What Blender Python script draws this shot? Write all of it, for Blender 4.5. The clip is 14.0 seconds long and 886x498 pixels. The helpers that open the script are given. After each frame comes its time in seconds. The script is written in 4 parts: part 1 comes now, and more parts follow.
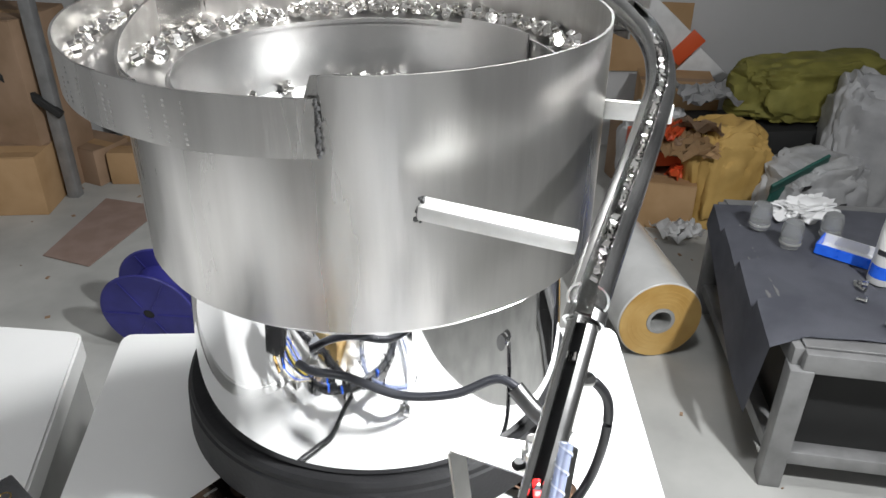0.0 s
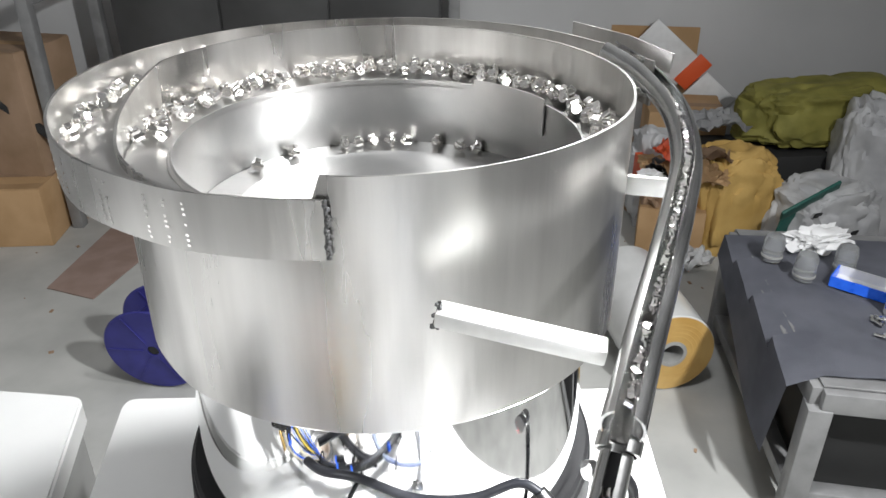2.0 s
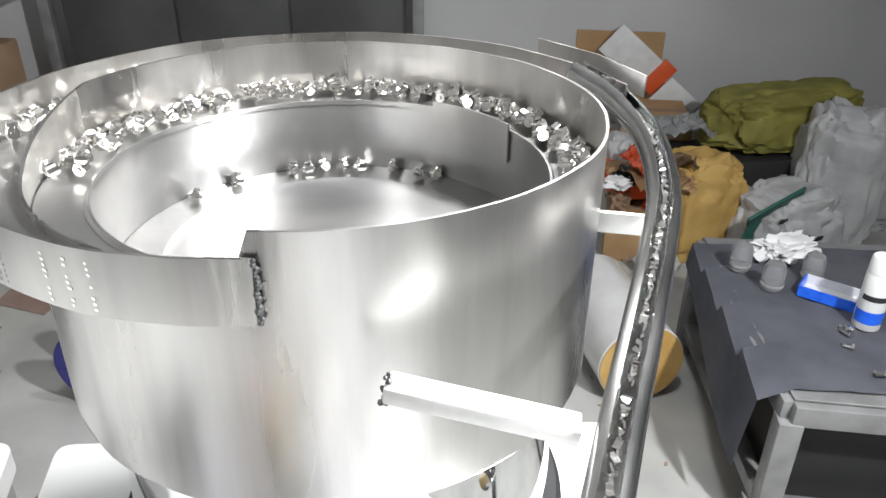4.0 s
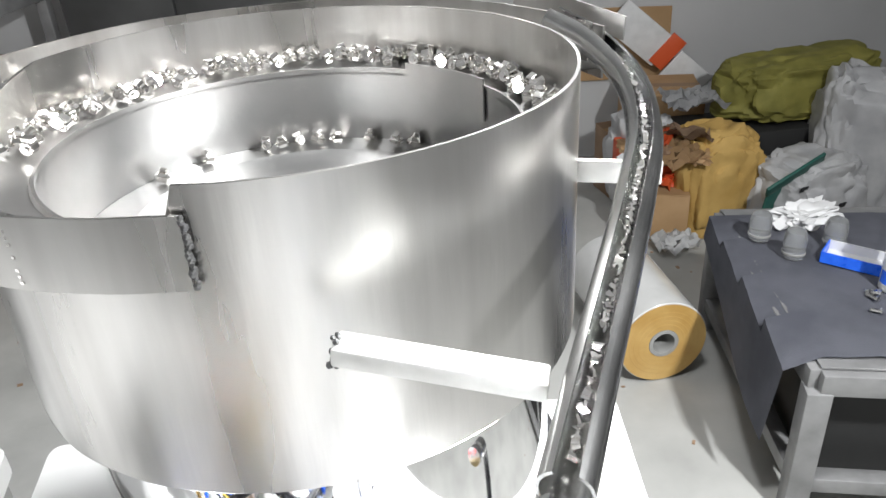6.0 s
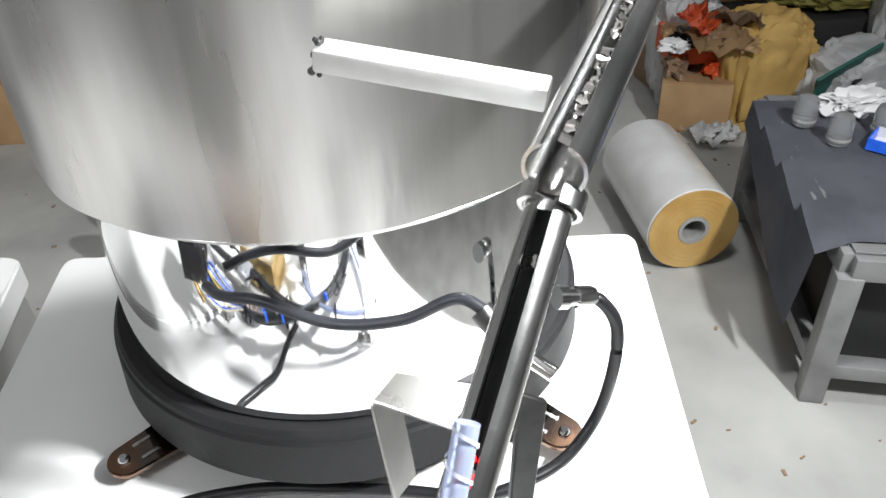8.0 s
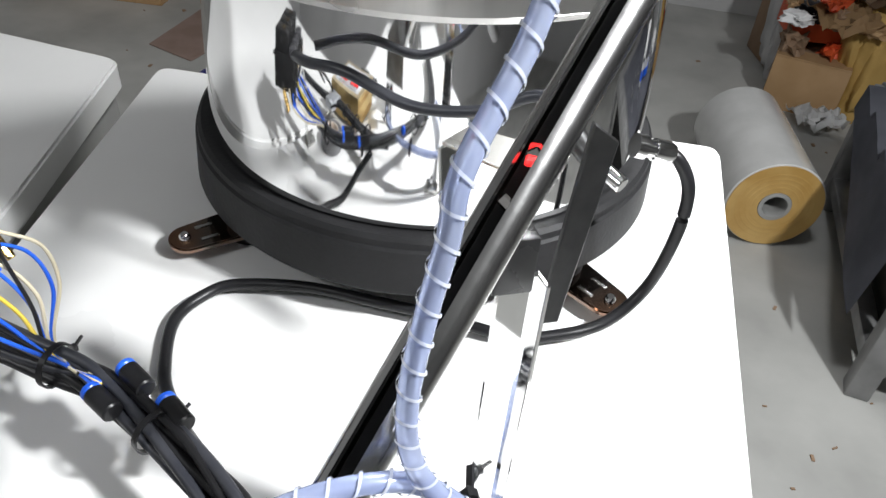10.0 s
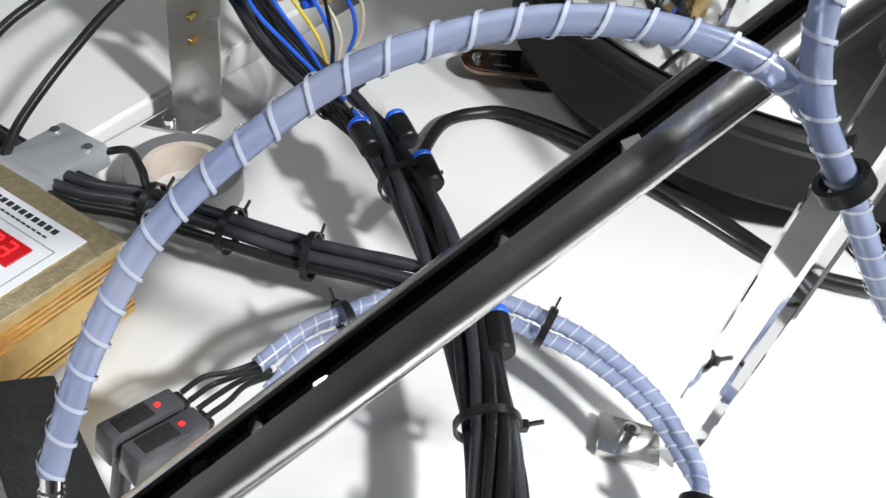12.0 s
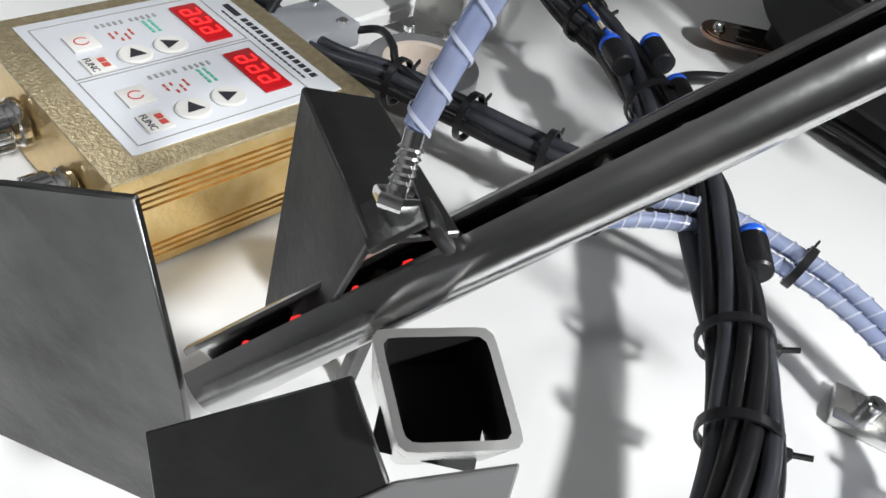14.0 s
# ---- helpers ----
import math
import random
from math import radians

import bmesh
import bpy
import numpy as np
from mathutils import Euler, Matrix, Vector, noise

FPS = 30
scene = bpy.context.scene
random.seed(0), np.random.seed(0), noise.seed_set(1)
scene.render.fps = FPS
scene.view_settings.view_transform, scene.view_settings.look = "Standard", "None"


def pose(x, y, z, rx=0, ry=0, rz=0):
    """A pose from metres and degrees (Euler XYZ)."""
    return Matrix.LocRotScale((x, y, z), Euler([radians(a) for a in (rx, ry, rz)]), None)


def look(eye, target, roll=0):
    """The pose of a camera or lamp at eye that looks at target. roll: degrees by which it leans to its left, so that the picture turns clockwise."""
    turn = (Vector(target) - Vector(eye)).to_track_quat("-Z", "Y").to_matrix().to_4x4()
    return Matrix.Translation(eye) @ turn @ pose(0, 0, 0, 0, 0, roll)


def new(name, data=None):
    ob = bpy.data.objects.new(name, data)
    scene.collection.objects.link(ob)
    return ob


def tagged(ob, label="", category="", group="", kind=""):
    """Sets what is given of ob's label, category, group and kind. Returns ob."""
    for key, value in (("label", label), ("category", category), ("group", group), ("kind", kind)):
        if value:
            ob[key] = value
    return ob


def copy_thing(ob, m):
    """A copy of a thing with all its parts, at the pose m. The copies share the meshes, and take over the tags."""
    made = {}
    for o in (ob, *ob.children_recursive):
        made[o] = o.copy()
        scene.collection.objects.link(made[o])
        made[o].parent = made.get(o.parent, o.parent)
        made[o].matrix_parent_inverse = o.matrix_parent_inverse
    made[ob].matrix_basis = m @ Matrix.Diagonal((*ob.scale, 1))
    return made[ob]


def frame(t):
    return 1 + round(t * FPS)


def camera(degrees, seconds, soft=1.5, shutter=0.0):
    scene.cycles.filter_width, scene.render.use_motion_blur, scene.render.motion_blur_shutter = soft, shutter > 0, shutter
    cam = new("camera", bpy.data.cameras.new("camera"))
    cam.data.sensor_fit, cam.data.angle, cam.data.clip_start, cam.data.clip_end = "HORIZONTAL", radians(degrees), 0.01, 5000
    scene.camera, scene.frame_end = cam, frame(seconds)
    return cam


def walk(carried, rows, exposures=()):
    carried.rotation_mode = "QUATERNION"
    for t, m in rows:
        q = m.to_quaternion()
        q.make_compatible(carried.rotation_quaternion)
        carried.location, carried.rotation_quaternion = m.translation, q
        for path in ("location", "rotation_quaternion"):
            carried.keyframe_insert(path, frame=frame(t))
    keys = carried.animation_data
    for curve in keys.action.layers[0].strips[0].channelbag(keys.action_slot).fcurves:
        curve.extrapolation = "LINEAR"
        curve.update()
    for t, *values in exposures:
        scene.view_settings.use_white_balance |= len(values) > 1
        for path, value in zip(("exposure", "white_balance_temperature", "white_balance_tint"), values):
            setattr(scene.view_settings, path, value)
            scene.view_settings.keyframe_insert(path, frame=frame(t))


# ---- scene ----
PATH = [
    (0, (0.173, 0.186, 1.466), (0.104, 1.926, 0.483), 0.4),
    (0.5, (0.165, 0.2, 1.473), (0.059, 1.95, 0.512), -0.2),
    (1, (0.161, 0.209, 1.491), (0.039, 1.964, 0.541), -0.1),
    (1.5, (0.163, 0.225, 1.498), (0.078, 1.983, 0.548), 0.2),
    (2, (0.163, 0.237, 1.498), (0.08, 1.997, 0.552), -0.2),
    (2.5, (0.164, 0.249, 1.499), (0.103, 2.008, 0.548), -0.2),
    (3, (0.167, 0.268, 1.5), (0.182, 2.029, 0.551), 1.3),
    (5.5, (0.18, 0.323, 1.478), (0.115, 2.089, 0.541), -1.9),
    (6, (0.204, 0.32, 1.461), (0.144, 2.078, 0.51), -3.7),
    (6.5, (0.211, 0.323, 1.441), (0.145, 2.053, 0.438), -4.3),
    (7, (0.22, 0.319, 1.422), (0.153, 2.016, 0.367), -4.4),
    (7.5, (0.218, 0.312, 1.395), (0.098, 1.968, 0.279), -4.5),
    (10, (0.223, 0.25, 1.308), (-0.081, 1.765, 0.038), 4.8),
    (10.5, (0.212, 0.242, 1.278), (-0.169, 1.699, -0.039), 7.0),
    (11, (0.213, 0.225, 1.264), (-0.347, 1.617, -0.059), 6.8),
    (11.5, (0.219, 0.226, 1.234), (-0.509, 1.525, -0.101), 8.0),
    (12, (0.222, 0.216, 1.208), (-0.576, 1.447, -0.152), 11.6),
    (12.5, (0.211, 0.196, 1.184), (-0.675, 1.369, -0.173), 13.6),
    (13, (0.218, 0.184, 1.167), (-0.722, 1.293, -0.206), 14.4),
    (13.5, (0.218, 0.178, 1.156), (-0.822, 1.218, -0.199), 13.6),
    (14, (0.218, 0.167, 1.143), (-0.848, 1.186, -0.208), 14.1),
]
cam = camera(61.0, 14.0)
walk(cam, [(t, look(eye, target, roll)) for t, eye, target, roll in PATH],
     exposures=[(0, -0.45), (1.5, -0.25), (3.0, -0.1), (5.5, -0.06), (6.5, 0.06), (7.5, -0.16), (10, -0.85), (11.5, -1.35), (13, -1.38), (14, -1.5)])

# world and lamps
world = bpy.data.worlds.new("world")
world.use_nodes = True
world.node_tree.nodes["Background"].inputs[0].default_value = (0.7, 0.75, 0.85, 1)
world.node_tree.nodes["Background"].inputs[1].default_value = 0.013
scene.world = world


def area_lamp(name, eye, target, sx, sy, watts, color):
    data = bpy.data.lights.new(name, "AREA")
    data.shape, data.size, data.size_y, data.energy, data.color = "RECTANGLE", sx, sy, watts, color
    ob = new(name, data)
    ob.matrix_world = look(eye, target)
    return ob


area_lamp("ceiling_lamp", (0.45, 1.40, 2.15), (-0.02, 0.5, 0.9), 0.20, 0.10, 30, (0.98, 0.99, 1.0))
area_lamp("side_lamp", (1.32, 0.42, 2.15), (0.0, 0.55, 0.95), 0.12, 0.12, 112, (0.97, 0.985, 1.0))
area_lamp("front_lamp", (-0.65, -0.25, 2.10), (-0.2, 0.6, 0.9), 0.22, 0.22, 8, (0.97, 0.985, 1.0))
area_lamp("room_lamp", (0.5, 1.9, 2.72), (0.7, 2.6, 0), 1.2, 0.15, 6, (0.97, 0.98, 1.0))


# ---------- materials ----------
def material(name, color, rough=0.5, metal=0.0, color2=None, scale=8.0, fine=90.0, bump=0.1, stretch=(1, 1, 1), rough_var=0.1,
             transmission=0.0, emission=0.0, coat=0.0, ior=1.45, alpha=1.0, detail=6.0):
    m = bpy.data.materials.new(name)
    m.use_nodes = True
    nt = m.node_tree
    b = nt.nodes["Principled BSDF"]
    b.inputs["Base Color"].default_value = (*color, 1)
    b.inputs["Roughness"].default_value = rough
    b.inputs["Metallic"].default_value = metal
    b.inputs["IOR"].default_value = ior
    b.inputs["Transmission Weight"].default_value = transmission
    b.inputs["Coat Weight"].default_value = coat
    b.inputs["Alpha"].default_value = alpha
    if emission:
        b.inputs["Emission Color"].default_value = (*color, 1)
        b.inputs["Emission Strength"].default_value = emission
    co = nt.nodes.new("ShaderNodeTexCoord")
    mp = nt.nodes.new("ShaderNodeMapping")
    mp.inputs["Scale"].default_value = stretch
    nt.links.new(co.outputs["Object"], mp.inputs["Vector"])
    n1 = nt.nodes.new("ShaderNodeTexNoise")
    n1.inputs["Scale"].default_value, n1.inputs["Detail"].default_value = scale, detail
    n2 = nt.nodes.new("ShaderNodeTexNoise")
    n2.inputs["Scale"].default_value, n2.inputs["Detail"].default_value = fine, 3
    nt.links.new(mp.outputs[0], n1.inputs["Vector"])
    nt.links.new(mp.outputs[0], n2.inputs["Vector"])
    if color2:
        mixer = nt.nodes.new("ShaderNodeMixRGB")
        ramp = nt.nodes.new("ShaderNodeMapRange")
        ramp.inputs[1].default_value, ramp.inputs[2].default_value = 0.38, 0.66
        nt.links.new(n1.outputs["Fac"], ramp.inputs[0])
        nt.links.new(ramp.outputs[0], mixer.inputs[0])
        mixer.inputs[1].default_value, mixer.inputs[2].default_value = (*color, 1), (*color2, 1)
        nt.links.new(mixer.outputs[0], b.inputs["Base Color"])
    if rough_var:
        mr = nt.nodes.new("ShaderNodeMapRange")
        mr.inputs[3].default_value, mr.inputs[4].default_value = max(rough - rough_var, 0.02), min(rough + rough_var, 1)
        nt.links.new(n1.outputs["Fac"], mr.inputs[0])
        nt.links.new(mr.outputs[0], b.inputs["Roughness"])
    if bump:
        bp = nt.nodes.new("ShaderNodeBump")
        bp.inputs["Strength"].default_value, bp.inputs["Distance"].default_value = bump, 0.002
        nt.links.new(n2.outputs["Fac"], bp.inputs["Height"])
        nt.links.new(bp.outputs[0], b.inputs["Normal"])
    return m


STEEL = material("brushed_steel", (0.46, 0.45, 0.435), 0.30, 1.0, (0.68, 0.67, 0.65), 6, 45, 0.16, (2.6, 2.6, 0.3), 0.14)
STEEL_IN = material("dull_steel", (0.40, 0.40, 0.395), 0.34, 1.0, (0.52, 0.51, 0.50), 9, 90, 0.08)
CHROME = material("polished_chrome", (0.9, 0.9, 0.9), 0.045, 1.0, None, 4, 12, 0.015, (1, 1, 1), 0.02)
TUBE = material("satin_tube_steel", (0.50, 0.50, 0.50), 0.2, 1.0, (0.62, 0.62, 0.61), 20, 160, 0.06, (1, 1, 1), 0.07)
CLIP = material("bright_clip_steel", (0.93, 0.91, 0.88), 0.1, 1.0, None, 40, 200, 0.05)
GREYMETAL = material("grey_plate_steel", (0.17, 0.17, 0.17), 0.38, 1.0, (0.10, 0.10, 0.10), 30, 220, 0.15)
BARECUT = material("matte_bare_steel", (0.85, 0.85, 0.83), 0.58, 0.6, (0.72, 0.72, 0.7), 40, 200, 0.06)
ZINC = material("zinc_bracket", (0.72, 0.72, 0.7), 0.28, 1.0, (0.6, 0.6, 0.58), 30, 150, 0.05)
BRASS = material("brass", (0.72, 0.5, 0.2), 0.25, 1.0, (0.5, 0.33, 0.12), 60, 200, 0.05)
RUBBER = material("black_rubber", (0.012, 0.012, 0.013), 0.55, 0, (0.016, 0.016, 0.017), 40, 300, 0.15, ior=1.33)
DARKPLATE = material("dark_chromed_ear", (0.2, 0.17, 0.15), 0.12, 1.0, (0.35, 0.2, 0.13), 30, 100, 0.03)
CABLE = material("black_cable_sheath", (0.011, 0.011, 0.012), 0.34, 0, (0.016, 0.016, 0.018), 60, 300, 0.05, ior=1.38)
GREYCABLE = material("dark_grey_cable", (0.03, 0.032, 0.04), 0.36, 0, (0.045, 0.047, 0.055), 60, 300, 0.05)
WHITE = material("white_painted_plate", (0.82, 0.82, 0.81), 0.32, 0, (0.78, 0.78, 0.77), 5, 200, 0.03)
TABLESIDE = material("grey_table_side", (0.34, 0.34, 0.33), 0.5, 0, (0.27, 0.27, 0.26), 8, 80, 0.08)
GOLD = material("gold_anodised_aluminium", (0.78, 0.56, 0.24), 0.34, 1.0, (0.84, 0.64, 0.32), 120, 500, 0.12)
GOLDTOP = material("gold_hammered_paint", (0.62, 0.5, 0.3), 0.36, 0.8, (0.75, 0.64, 0.42), 260, 600, 0.4)
LABEL = material("pale_grey_label", (0.66, 0.68, 0.72), 0.4, 0, (0.7, 0.72, 0.75), 20, 100, 0.02)
BUTTON = material("off_white_button", (0.72, 0.71, 0.68), 0.4)
INK = material("dark_ink", (0.03, 0.03, 0.035), 0.5, bump=0)
REDINK = material("red_ink", (0.55, 0.08, 0.06), 0.5, bump=0)
GREENINK = material("green_ink", (0.1, 0.5, 0.35), 0.5, bump=0)
REDGLASS = material("red_display_window", (0.5, 0.01, 0.015), 0.15, bump=0, rough_var=0)
REDLED = material("lit_red_segments", (1.0, 0.03, 0.03), 0.3, emission=2.6, bump=0, rough_var=0)
PLASTIC_BLACK = material("black_valve_plastic", (0.018, 0.018, 0.019), 0.26, 0, (0.022, 0.022, 0.022), 40, 200, 0.04, ior=1.38)
BLUE = material("blue_plastic", (0.02, 0.12, 0.75), 0.3, 0, (0.03, 0.16, 0.85), 40, 200, 0.02)
CREAM = material("cream_wire", (0.75, 0.68, 0.5), 0.4)
YELLOWW = material("yellow_wire", (0.8, 0.6, 0.08), 0.4)
HOSE = material("translucent_blue_hose", (0.42, 0.49, 0.72), 0.22, 0, (0.52, 0.58, 0.76), 45, 200, 0.04, transmission=0.62, ior=1.3)
WRAP = material("clear_spiral_wrap", (0.72, 0.76, 0.86), 0.16, 0, None, 30, 200, 0.02, transmission=0.5, ior=1.3)
TAPE = material("grey_vinyl_tape", (0.16, 0.16, 0.165), 0.35, 0, (0.2, 0.2, 0.205), 40, 260, 0.05)
CORE = material("cardboard_core", (0.62, 0.53, 0.45), 0.7, 0, (0.7, 0.62, 0.55), 60, 300, 0.1)
DSUB = material("light_grey_connector", (0.42, 0.44, 0.47), 0.35, 0.3, (0.48, 0.5, 0.53), 50, 200, 0.05)
SMOKE = material("smoked_sensor_plastic", (0.05, 0.05, 0.055), 0.2, 0, (0.08, 0.08, 0.085), 60, 200, 0.03)
FLOORM = material("concrete_floor", (0.44, 0.44, 0.42), 0.55, 0, (0.34, 0.34, 0.325), 3.5, 45, 0.2, detail=9)
WALLM = material("grey_painted_wall", (0.5, 0.5, 0.5), 0.75, 0, (0.44, 0.44, 0.44), 1.5, 60, 0.1)
DARKPANEL = material("dark_shutter", (0.05, 0.05, 0.05), 0.5, 0, (0.075, 0.075, 0.075), 3, 40, 0.05)
CARD = material("brown_cardboard", (0.42, 0.27, 0.14), 0.8, 0, (0.34, 0.21, 0.1), 6, 120, 0.15)
CARDDARK = material("dull_cardboard", (0.3, 0.2, 0.13), 0.8, 0, (0.23, 0.15, 0.09), 6, 120, 0.15)
FIBRE = material("brown_hardboard", (0.24, 0.17, 0.14), 0.6, 0, (0.29, 0.21, 0.18), 12, 150, 0.1)
STEELPAINT = material("grey_painted_steel", (0.27, 0.27, 0.27), 0.45, 0.3, (0.2, 0.2, 0.2), 12, 100, 0.15)
CLOTH = material("blue_grey_cloth", (0.17, 0.175, 0.205), 0.9, 0, (0.125, 0.13, 0.155), 7, 250, 0.4)
# Near-black: painted shade for hollows and gaps, and plain colour of one rack beam.
DARKCAV = material("shade_and_black", (0.02, 0.02, 0.02), 0.7)
BLUEP = material("dark_blue_spool_plastic", (0.025, 0.025, 0.15), 0.35, 0, (0.035, 0.035, 0.2), 14, 80, 0.05)
FILM = material("clear_film_roll", (0.5, 0.5, 0.49), 0.18, 0, (0.58, 0.58, 0.57), 8, 50, 0.05, coat=0.6)
FILMEND = material("tan_film_end", (0.45, 0.27, 0.08), 0.4, 0, (0.55, 0.36, 0.13), 10, 140, 0.08)
YBAG = material("olive_woven_bag", (0.24, 0.22, 0.05), 0.75, 0, (0.15, 0.14, 0.03), 9, 180, 0.5)
KSACK = material("khaki_sack", (0.52, 0.34, 0.11), 0.8, 0, (0.4, 0.25, 0.07), 7, 160, 0.5)
WSACK = material("white_plastic_sack", (0.48, 0.48, 0.48), 0.5, 0, (0.36, 0.36, 0.37), 9, 60, 0.5)
GREENP = material("green_print", (0.02, 0.1, 0.08), 0.5)
ORANGE = material("orange_red_print", (0.65, 0.1, 0.03), 0.5)
PAPER = material("white_paper", (0.7, 0.7, 0.7), 0.7, 0, (0.62, 0.62, 0.62), 20, 100, 0.1)
CLEAR = material("clear_plastic", (0.85, 0.87, 0.87), 0.12, 0, None, 10, 60, 0.02, transmission=0.85)


# ---------- mesh helpers ----------
def mesh_object(name, bm, mat, smooth=True):
    me = bpy.data.meshes.new(name)
    bmesh.ops.recalc_face_normals(bm, faces=bm.faces[:])
    bm.to_mesh(me)
    bm.free()
    if smooth:
        me.shade_smooth()
        me.set_sharp_from_angle(angle=radians(35))
    me.materials.append(mat)
    return new(name, me)


def part(name, bm, mat, parent=None, label=""):
    ob = mesh_object(name, bm, mat)
    if parent is not None:
        ob.parent = parent
        ob.matrix_parent_inverse = parent.matrix_world.inverted()
    if label:
        ob["label"] = label
    return ob


def thing(name, label, category, group="", at=(0, 0, 0)):
    ob = new(name)
    ob.empty_display_size = 0.02
    ob.location = at
    bpy.context.view_layer.update()
    return tagged(ob, label, category, group)


def box(m, sx, sy, sz, bev=0.0, seg=2, bm=None):
    """A box of full size sx, sy, sz round the pose m."""
    b = bmesh.new()
    bmesh.ops.create_cube(b, size=1, matrix=Matrix.Diagonal((sx, sy, sz, 1)))
    if bev:
        bmesh.ops.bevel(b, geom=b.edges[:], offset=bev, segments=seg, affect="EDGES", profile=0.5)
    b.transform(m)
    return join(bm, b)


def join(a, b):
    if a is None:
        return b
    me = bpy.data.meshes.new("tmp")
    b.to_mesh(me)
    b.free()
    a.from_mesh(me)
    bpy.data.meshes.remove(me)
    return a


def lathe(profile, m=None, n=64, closed=False, a0=0.0, a1=360.0):
    """Revolve (r, z) points round z; a closed profile gives a solid ring."""
    b = bmesh.new()
    full = abs(a1 - a0) >= 359.9
    count = n if full else n + 1
    rings = []
    for i in range(count):
        a = radians(a0 + (a1 - a0) * i / n)
        rings.append([b.verts.new((r * math.cos(a), r * math.sin(a), z)) for r, z in profile])
    k = len(profile)
    for i in range(n):
        p, q = rings[i], rings[(i + 1) % count]
        for j in range(k if closed else k - 1):
            b.faces.new((p[j], q[j], q[(j + 1) % k], p[(j + 1) % k]))
    if not full and closed:
        b.faces.new(rings[0])
        b.faces.new(rings[-1][::-1])
    bmesh.ops.remove_doubles(b, verts=b.verts[:], dist=1e-6)
    if m is not None:
        b.transform(m)
    return b


def rod(p, q, r, n=16, bm=None):
    p, q = Vector(p), Vector(q)
    d = q - p
    h = d.length
    m = Matrix.Translation(p) @ d.to_track_quat("Z", "Y").to_matrix().to_4x4()
    c = min(r * 0.15, h * 0.2)
    return join(bm, lathe([(0, 0), (r - c, 0), (r, c), (r, h - c), (r - c, h), (0, h)], m, n))


def spline(pts, per=10):
    """Catmull-Rom through the points."""
    P = [Vector(p) for p in pts]
    P = [2 * P[0] - P[1]] + P + [2 * P[-1] - P[-2]]
    out = []
    for i in range(1, len(P) - 2):
        for k in range(per):
            u = k / per
            a, b, c, d = P[i - 1:i + 3]
            out.append(0.5 * (2 * b + (c - a) * u + (2 * a - 5 * b + 4 * c - d) * u * u + (3 * b - a - 3 * c + d) * u ** 3))
    out.append(P[-2])
    return out


def frames_along(path, up=Vector((0, 0, 1))):
    res = []
    for i, p in enumerate(path):
        t = (path[min(i + 1, len(path) - 1)] - path[max(i - 1, 0)]).normalized()
        s = t.cross(up)
        s = s.normalized() if s.length > 1e-4 else Vector((1, 0, 0))
        res.append((p, s, s.cross(t).normalized()))
    return res


def sweep(path, section, closed=True, bm=None, up=Vector((0, 0, 1))):
    b = bmesh.new()
    rings = []
    for p, s, u in frames_along(path, up):
        rings.append([b.verts.new(p + s * x + u * y) for x, y in section])
    k = len(section)
    for p, q in zip(rings, rings[1:]):
        for j in range(k if closed else k - 1):
            b.faces.new((p[j], q[j], q[(j + 1) % k], p[(j + 1) % k]))
    if closed:
        b.faces.new(rings[0][::-1])
        b.faces.new(rings[-1])
    return join(bm, b)


def tube(pts, r, n=12, per=10, bm=None):
    sec = [(r * math.cos(2 * math.pi * i / n), r * math.sin(2 * math.pi * i / n)) for i in range(n)]
    return sweep(spline(pts, per), sec, True, bm)


def slot_section(r, wall, gap, n=28):
    """A tube's section with a slot of the given angle open towards up."""
    a0, a1 = radians(90 + gap / 2), radians(450 - gap / 2)
    outer = [(r * math.cos(a0 + (a1 - a0) * i / n), r * math.sin(a0 + (a1 - a0) * i / n)) for i in range(n + 1)]
    inner = [(x * (r - wall) / r, y * (r - wall) / r) for x, y in reversed(outer)]
    return outer + inner


def ring_tie(p, d, r, parent):
    """A cable tie round a bundle at p, along d."""
    m = Matrix.Translation(p) @ Vector(d).to_track_quat("Z", "Y").to_matrix().to_4x4()
    b = lathe([(r, -0.0018), (r + 0.0012, -0.0018), (r + 0.0012, 0.0018), (r, 0.0018)], m, 20, True)
    b = box(m @ pose(r + 0.002, 0, 0), 0.004, 0.005, 0.004, 0.0006, 1, b)
    b = box(m @ pose(r + 0.006, 0.002, 0, 0, 0, 20), 0.008, 0.0022, 0.001, 0.0, 1, b)
    return part("cable_tie", b, CABLE, parent)


def lump(m, sx, sy, sz, seed, amp=0.16, freq=2.2, sub=5, flat=True):
    """A slumped sack: a rounded block with folds."""
    b = bmesh.new()
    bmesh.ops.create_icosphere(b, subdivisions=sub, radius=1)
    for v in b.verts:
        c = v.co
        q = Vector([math.copysign(abs(k) ** 0.62, k) for k in c])
        w = noise.fractal(c * freq + Vector((seed, seed * 1.7, 0)), 0.8, 2.1, 4)
        fold = abs(noise.noise(c * freq * 1.7 + Vector((0, seed, 3)))) ** 0.7
        q *= 1 + amp * w - amp * 0.8 * (0.4 - fold)
        if flat and q.z < -0.8:
            q.z = -0.8
        v.co = Vector((q.x * sx / 2, q.y * sy / 2, (q.z + (0.8 if flat else 0)) * sz / (1.8 if flat else 2)))
    b.transform(m)
    return b


